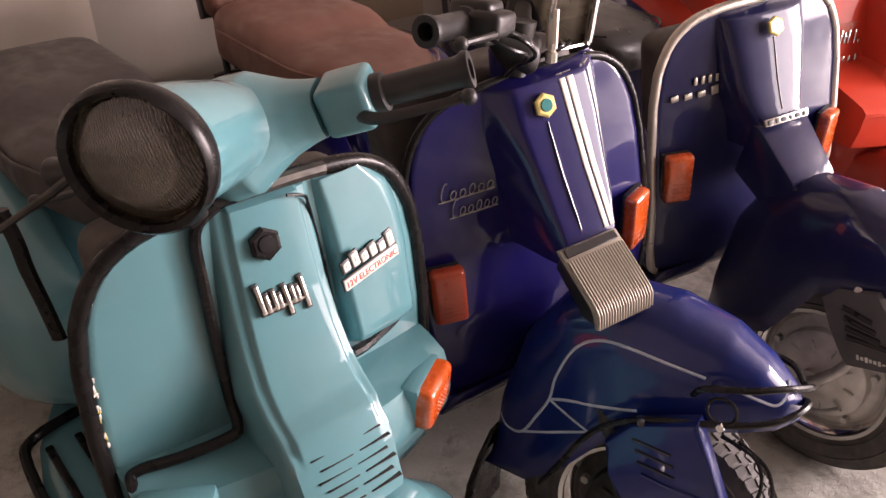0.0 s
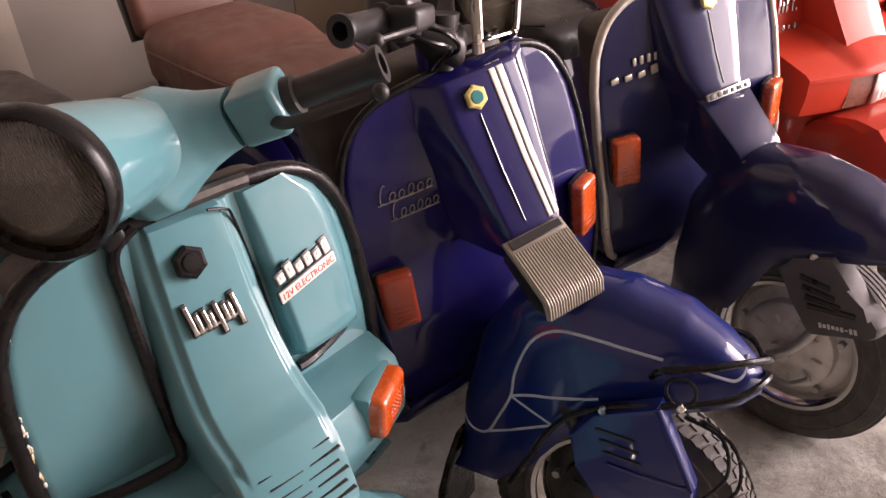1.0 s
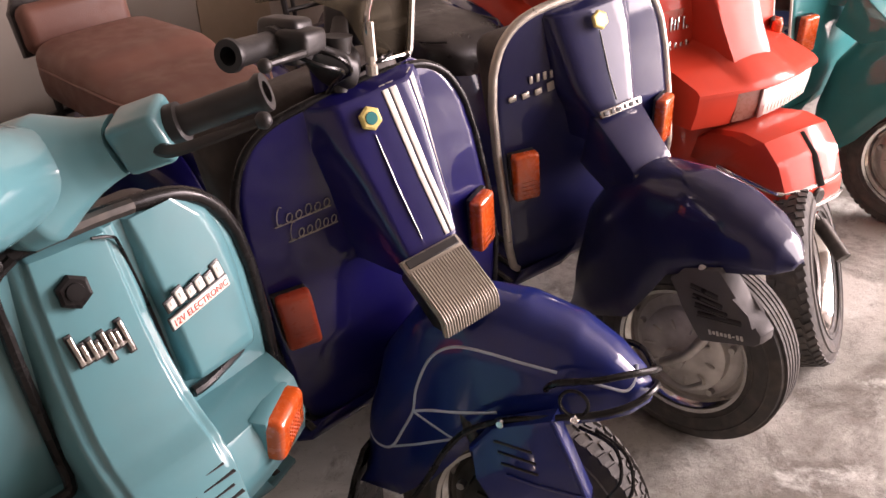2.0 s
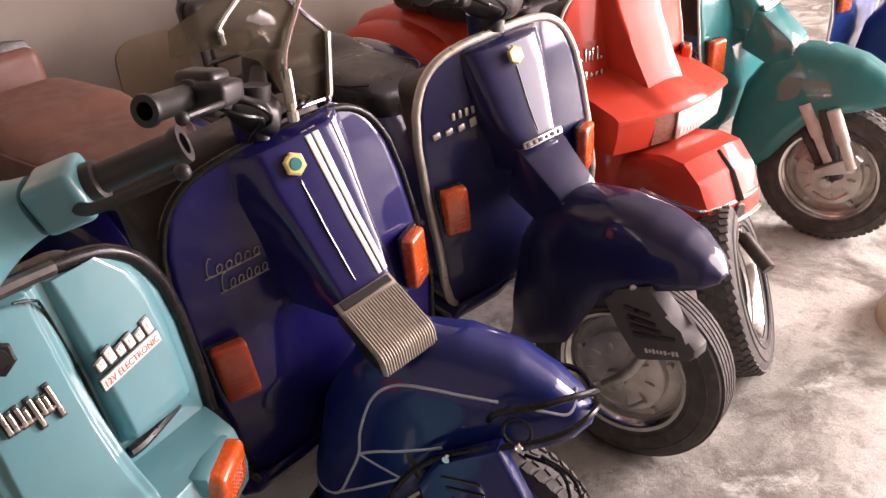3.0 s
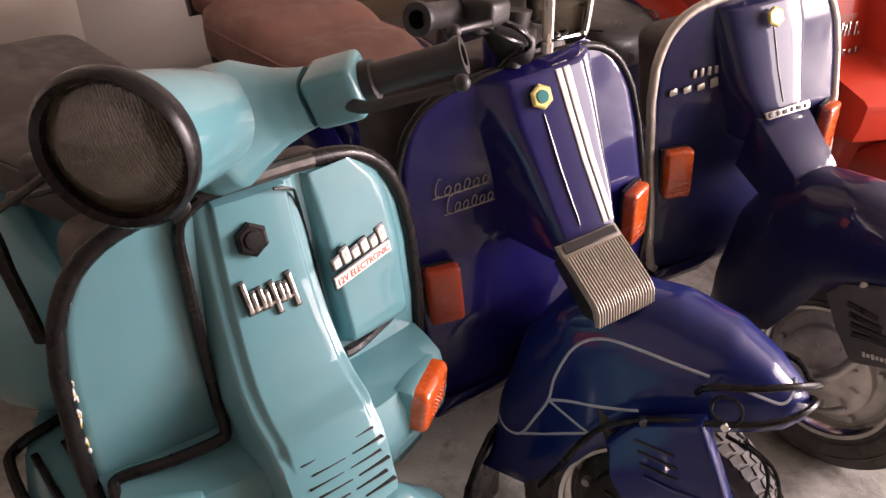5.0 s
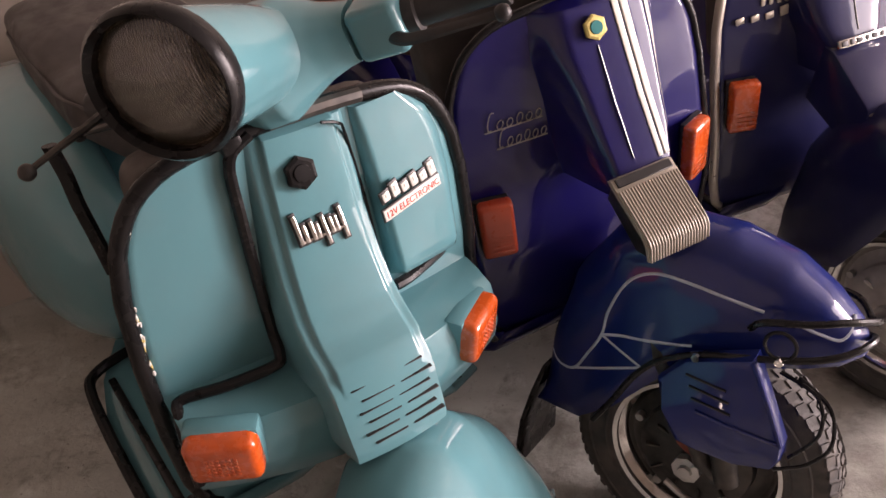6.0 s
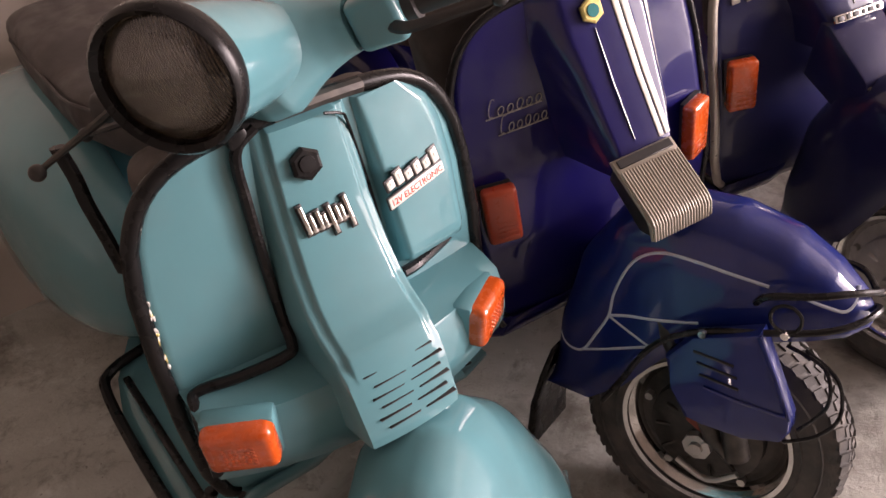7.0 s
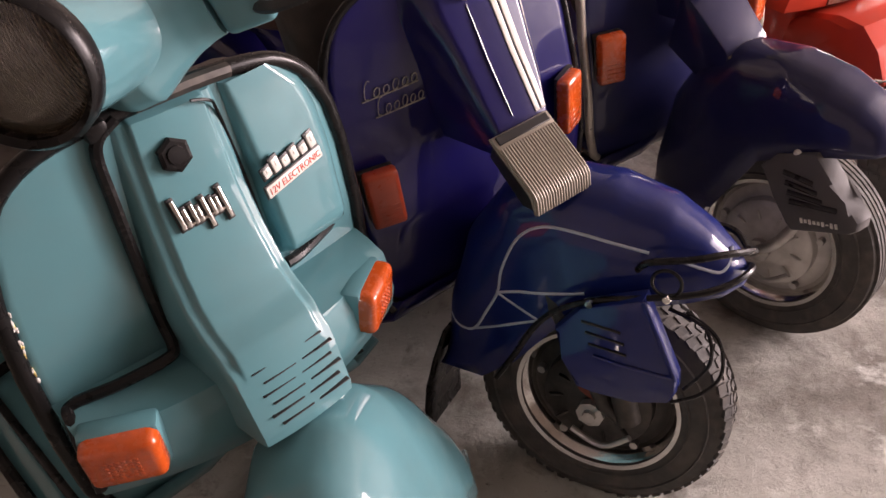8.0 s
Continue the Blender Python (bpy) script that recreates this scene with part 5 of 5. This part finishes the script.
# --- red scooter
def red_scooter():
    root = empty("scooter")
    tagged(root, "bright red scooter with wide square headlamp nose", "scooter", "parked scooters")
    sh = leg_shield(root, RED, CREAM, 0.004, 1.03)
    # raised centre panel
    spec = [(0.855, -0.045, 0.082), (0.848, -0.012, 0.092), (0.80, 0.004, 0.09), (0.70, 0.05, 0.082), (0.63, 0.09, 0.078), (0.60, 0.10, 0.077)]
    rows = []
    for k in range(25):
        t = k / 24 * (len(spec) - 1)
        i = min(int(t), len(spec) - 2)
        z, x, w = (lerp(spec[i][j], spec[i + 1][j], t - i) for j in range(3))
        row = []
        for u in np.linspace(-1, 1, 31):
            f = 1.0 if abs(u) < 0.82 else max(0.0, 1 - ((abs(u) - 0.82) / 0.18) ** 1.5)
            row.append(Vector((lerp(shield_x(w * u, z) - 0.002, x - 0.006 * u * u, f), w * u, z)))
        rows.append(row)
    bm = bmesh.new()
    loft(bm, rows)
    part("centre_panel", bm, RED, root, sharp=50)
    # shelf nose over the lamp
    bm = bmesh.new()
    rows = []
    for y in np.linspace(-0.2, 0.215, 31):
        a = abs(y) / 0.205
        xf = 0.160 - 0.042 * a ** 1.5
        bump = 0.02 * max(0.0, 1 - (abs(y) / 0.085) ** 6)
        xb = shield_x(y, 0.6) - 0.004
        rows.append([Vector(p) for p in ((xb, y, 0.655 - 0.02 * a + bump), (lerp(xb, xf, 0.35), y, 0.640 - 0.02 * a + bump), (xf - 0.012, y, 0.592 + bump * 0.3), (xf, y, 0.582), (xf, y, 0.574), (xb, y, 0.574))])
    loft(bm, rows, closed=True, caps=True)
    part("nose_shelf", bm, RED, root, sharp=45)
    bm = bmesh.new()
    rows = []
    for y in np.linspace(-0.022, 0.20, 16):
        a = abs(y) / 0.205
        xf = 0.152 - 0.042 * a ** 1.5
        rows.append([Vector(p) for p in ((xf, y, 0.573), (xf - 0.002, y, 0.536), (xf - 0.010, y, 0.498), (-0.02, y, 0.496), (-0.02, y, 0.573))])
    loft(bm, rows, closed=True, caps=True)
    lamp = part("headlamp_band", bm, WHITE, root, "white ribbed wrap-round lamp band")
    bm = bmesh.new()
    rows = []
    for y in np.linspace(-0.095, -0.023, 10):
        xf = 0.152 - 0.042 * (abs(y) / 0.205) ** 1.5
        rows.append([Vector(p) for p in ((xf, y, 0.573), (xf - 0.002, y, 0.536), (xf - 0.010, y, 0.498), (-0.02, y, 0.496), (-0.02, y, 0.573))])
    loft(bm, rows, closed=True, caps=True)
    part("smoked_lens", bm, BROWNLENS, root, "smoky brown section of the lamp band")
    bm = bmesh.new()
    rows = []
    for y in np.linspace(-0.195, -0.096, 10):
        xf = 0.154 - 0.042 * (abs(y) / 0.205) ** 1.5
        rows.append([Vector(p) for p in ((xf, y, 0.573), (xf - 0.004, y, 0.536), (xf - 0.016, y, 0.494), (-0.02, y, 0.492), (-0.02, y, 0.573))])
    loft(bm, rows, closed=True, caps=True)
    part("nose_side", bm, RED, root)
    for k in range(0, 14):
        y = k * 0.0145 - 0.006
        xf = 0.1525 - 0.042 * (abs(y) / 0.205) ** 1.5
        bm = bmesh.new()
        box(bm, 0.002, 0.0022, 0.07, pose(xf - 0.004, y, 0.535, 0, 5, 0))
        part("lens_rib", bm, WHITE, lamp)
    bm = bmesh.new()
    box(bm, 0.008, 0.018, 0.072, pose(0.149, -0.022, 0.535, 0, 6, 0), 0.002)
    part("lamp_divider", bm, ALLOY, lamp)
    # lower apron
    bm = bmesh.new()
    rows = []
    for t in np.linspace(0, 1, 14):
        z = lerp(0.497, 0.30, t)
        xf = lerp(0.10, 0.06, t)
        w = lerp(0.20, 0.17, t)
        rows.append([Vector((lerp(shield_x(w * u, z), xf, 1 - abs(u) ** 3), w * u, z)) for u in np.linspace(-1, 1, 21)])
    loft(bm, rows)
    part("apron", bm, RED, root, sharp=60)
    # tapered box mudguard
    m = pose(0, 0, 0)
    prof = [(0.10, 0.475, 0.118), (0.18, 0.49, 0.118), (0.235, 0.483, 0.115), (0.278, 0.44, 0.11), (0.308, 0.37, 0.104), (0.312, 0.325, 0.10)]
    bm = bmesh.new()
    rows = []
    for k in range(26):
        t = k / 25 * (len(prof) - 1)
        i = min(int(t), len(prof) - 2)
        x, z, w = (lerp(prof[i][j], prof[i + 1][j], t - i) for j in range(3))
        rows.append([Vector(p) for p in ((x - 0.12, -w * 1.02, z - 0.10), (x - 0.02, -w, z - 0.012), (x, -w * 0.92, z), (x + 0.006, -w * 0.5, z + 0.006), (x + 0.008, 0, z + 0.008), (x + 0.006, w * 0.5, z + 0.006),
                                         (x, w * 0.92, z), (x - 0.02, w, z - 0.012), (x - 0.12, w * 1.02, z - 0.10))])
    loft(bm, rows)
    g = thicken(part("front_mudguard", bm, RED, root, sharp=25), 0.003, 1.0)
    bm = bmesh.new()
    tube(bm, [(0.247, 0, 0.488), (0.288, 0, 0.444), (0.316, 0, 0.378)], lambda t: lerp(0.009, 0.017, t), 6, flat=0.35)
    part("stripe", bm, BLACK, g)
    for dz, dx in ((0.0, 0.0), (0.045, -0.012)):
        bm = bmesh.new()
        tube(bm, smooth([(0.14 + dx, -0.120, 0.35 + dz), (0.285 + dx, -0.112, 0.338 + dz), (0.315 + dx, -0.09, 0.336 + dz), (0.326 + dx, 0, 0.336 + dz), (0.315 + dx, 0.09, 0.336 + dz), (0.285 + dx, 0.112, 0.338 + dz), (0.14 + dx, 0.120, 0.35 + dz)], 5), 0.0055, 8)
        part("bumper_bar", bm, CHROME, g, "thin chrome bumper bar")
    bm = bmesh.new()
    revolve(bm, [(0.0, -0.006), (0.016, -0.006), (0.02, -0.002), (0.02, 0.002)], pose(0.322, 0, 0.357, 0, 0, 90), n=20)
    part("round_badge", bm, DARKMETAL, g, "small round metal badge")
    wm = pose(0.35, -0.028, 0.171, 0, 0, -60) @ pose(0, 0, 0, 19, 0, 0)
    wheel(root, wm)
    bm = bmesh.new()
    tube(bm, [(0.10, 0.03, 0.42), (0.28, 0.075, 0.26), (0.385, 0.055, 0.2)], 0.018, 10)
    part("fork", bm, DARKMETAL, root, "grey fork leg")
    indicator(root, 0.218, 0.60, AMBER, yaw=22)
    # emblem strokes
    em = pose(shield_x(-0.15, 0.70) + 0.003, -0.135, 0.70, 0, -4, -8)
    bm = bmesh.new()
    prism(bm, [(-0.03, 0.02), (0.03, 0.02), (0.0, -0.034)], -0.001, 0.002, em @ pose(0, 0, 0.012, 0, 0, 90))
    e = part("emblem", bm, DIMAMBER, root, "dark red triangle emblem")
    for k, (y, h) in enumerate(((-0.034, 0.03), (-0.026, 0.008), (-0.010, 0.03), (0.0, 0.024), (0.010, 0.03), (0.026, 0.03), (0.036, 0.008))):
        bm = bmesh.new()
        box(bm, 0.004, 0.007, h, em @ pose(0.003, y, h / 2 - 0.015), 0.001)
        part("emblem_bar", bm, CHROME, e)
    for k in range(6):
        bm = bmesh.new()
        box(bm, 0.004, 0.011, (0.017, 0.015, 0.024, 0.015, 0.015, 0.024)[k], em @ pose(0.002, -0.045 + 0.017 * k, -0.052, 8, 0, 0), 0.002)
        part("emblem_bar", bm, CHROME, e)
    hexbadge(root, 0.001, 0.825, ALLOY, 0.015, 0.03, 10, BLUE)
    # dark visor over the handlebar
    hs = headset(root, BLACK, steering(0), False, half=0.17, zc=0.92, ze=0.93)
    for s in (-1, 1):
        grip(root, steering(0), s, BLACK, half=0.17, ze=0.93)
    bm = bmesh.new()
    rows = []
    for t in np.linspace(0, 1, 10):
        z, x = lerp(0.885, 1.06, t), lerp(-0.045, -0.12, t)
        w = lerp(0.17, 0.155, t)
        rows.append([Vector((x - 0.05 * u * u, w * u, z)) for u in np.linspace(-1, 1, 15)])
    loft(bm, rows)
    thicken(part("visor", bm, VISOR, root, "smoked plastic visor"), 0.004)
    bm = bmesh.new()
    tube(bm, [rows[0][k] + Vector((0.004, 0, -0.004)) for k in range(15)], 0.009, 8)
    part("visor_edge", bm, BLACK, root)
    rear_body(root, RED)
    seat(root, BLACKSEAT, 0.80, x0=-0.34, x1=-0.90)
    return root


s4 = place(red_scooter(), 0.955, 2.124, -60.4, -0.95)

# --- sea-green scooter
s5 = px(GREEN, GREEN, "nose", CREAM, 0.004, 8, None, 0, BLACKSEAT, "sea-green scooter with bare fork and grey nose grille", hub_mat=PALEALLOY, disc_mat=ALLOY)
box_nose(s5, GREEN, ALLOY)
bm = bmesh.new()
box(bm, 0.010, 0.10, 0.018, pose(0.058, 0, 0.662, 0, -20, 0), 0.003)
part("emblem_strip", bm, CHROME, s5)
for y0, x0, x1, r in ((-0.075, 0.20, 0.285, 0.021), (-0.105, 0.285, 0.355, 0.019)):
    bm = bmesh.new()
    a, b_ = Vector((x0, y0, 0.40)), Vector((x1, y0 - 0.005, 0.235))
    tube(bm, [a, lerp(a, b_, 0.55)], r, 14)
    tube(bm, [lerp(a, b_, 0.5), b_], r * 0.78, 14)
    bm.transform(steering(8))
    part("fork_leg", bm, FORKGREY, s5, "pale grey painted fork leg")
bm = bmesh.new()
prism(bm, [(0.26, 0.19), (0.36, 0.22), (0.38, 0.26), (0.36, 0.275), (0.33, 0.25), (0.25, 0.215)], -0.11, -0.085, bevel=0.005)
bm.transform(steering(8))
part("fork_link", bm, ALLOY, s5, "cast alloy fork link")
place(s5, 1.50, 2.571, -52.1, 3.5)

# --- blue scooter
s6 = px(BLUE, BLUE, "nose", CREAM, 0.004, 0, None, 0, BLACKSEAT, "mid blue scooter at the far end of the row")
place(s6, 2.16, 3.02, -52, 2)


# ---------------------------------------------------------------- loose things
def soft_bag(name, material, size, m, seed, label, category):
    """A slumped soft bag with folds."""
    bm = bmesh.new()
    bmesh.ops.create_icosphere(bm, subdivisions=4, radius=1.0)
    for v in bm.verts:
        n = v.co.normalized()
        k = 1 + 0.22 * noise.noise(n * 1.7 + Vector((seed, 0, 0))) + 0.10 * noise.noise(n * 4.5 + Vector((0, seed, 0))) + 0.05 * abs(noise.noise(n * 9 + Vector((0, 0, seed))))
        p = n * k
        p.z = max(p.z, -0.62)
        v.co = Vector((p.x * size[0], p.y * size[1], (p.z + 0.62) * size[2]))
    bm.transform(m)
    return tagged(part(name, bm, material, sharp=80), label, category)


ONRED = pose(0.955, 2.124, 0, 0, 0, -60.4)
soft_bag("bag", FABRIC, (0.17, 0.20, 0.11), ONRED @ pose(-0.66, -0.02, 0.80), 3.1, "slumped black fabric bag on the red scooter's seat", "bag")
soft_bag("bag", FABRIC, (0.10, 0.14, 0.10), ONRED @ pose(-0.42, 0.03, 0.795), 7.7, "small black bag on the red scooter's seat", "bag")
soft_bag("cloth_bundle", GREYCLOTH, (0.11, 0.12, 0.14), ONRED @ pose(-0.82, 0.05, 0.80), 5.2, "grey cloth bundle behind the black bag", "bundle")


def dome(name, material, size, m, label, category):
    """A moulded shell: flattened dome with a rolled lower edge."""
    bm = bmesh.new()
    rows = []
    for k in range(13):
        a = math.pi / 2 * k / 12
        r, z = math.cos(a) ** 0.7, math.sin(a) ** 0.9
        rows.append([Vector((size[0] * r * math.cos(t), size[1] * r * math.sin(t), size[2] * z)) for t in np.linspace(0, 2 * math.pi, 36, endpoint=False)])
    rows.insert(0, [p * 1.04 - Vector((0, 0, 0.004)) for p in rows[0]])
    loft(bm, rows, closed=True)
    bm.transform(m)
    return tagged(thicken(part(name, bm, material, sharp=70), 0.006), label, category)


# simple dome standing in for a cream object that is not identified
dome("cream_shape", CREAMPLASTIC, (0.18, 0.15, 0.11), pose(1.71, 1.83, FLOOR + 0.006, 0, 0, 30), "rounded cream shape on the floor, not identified", "panel")
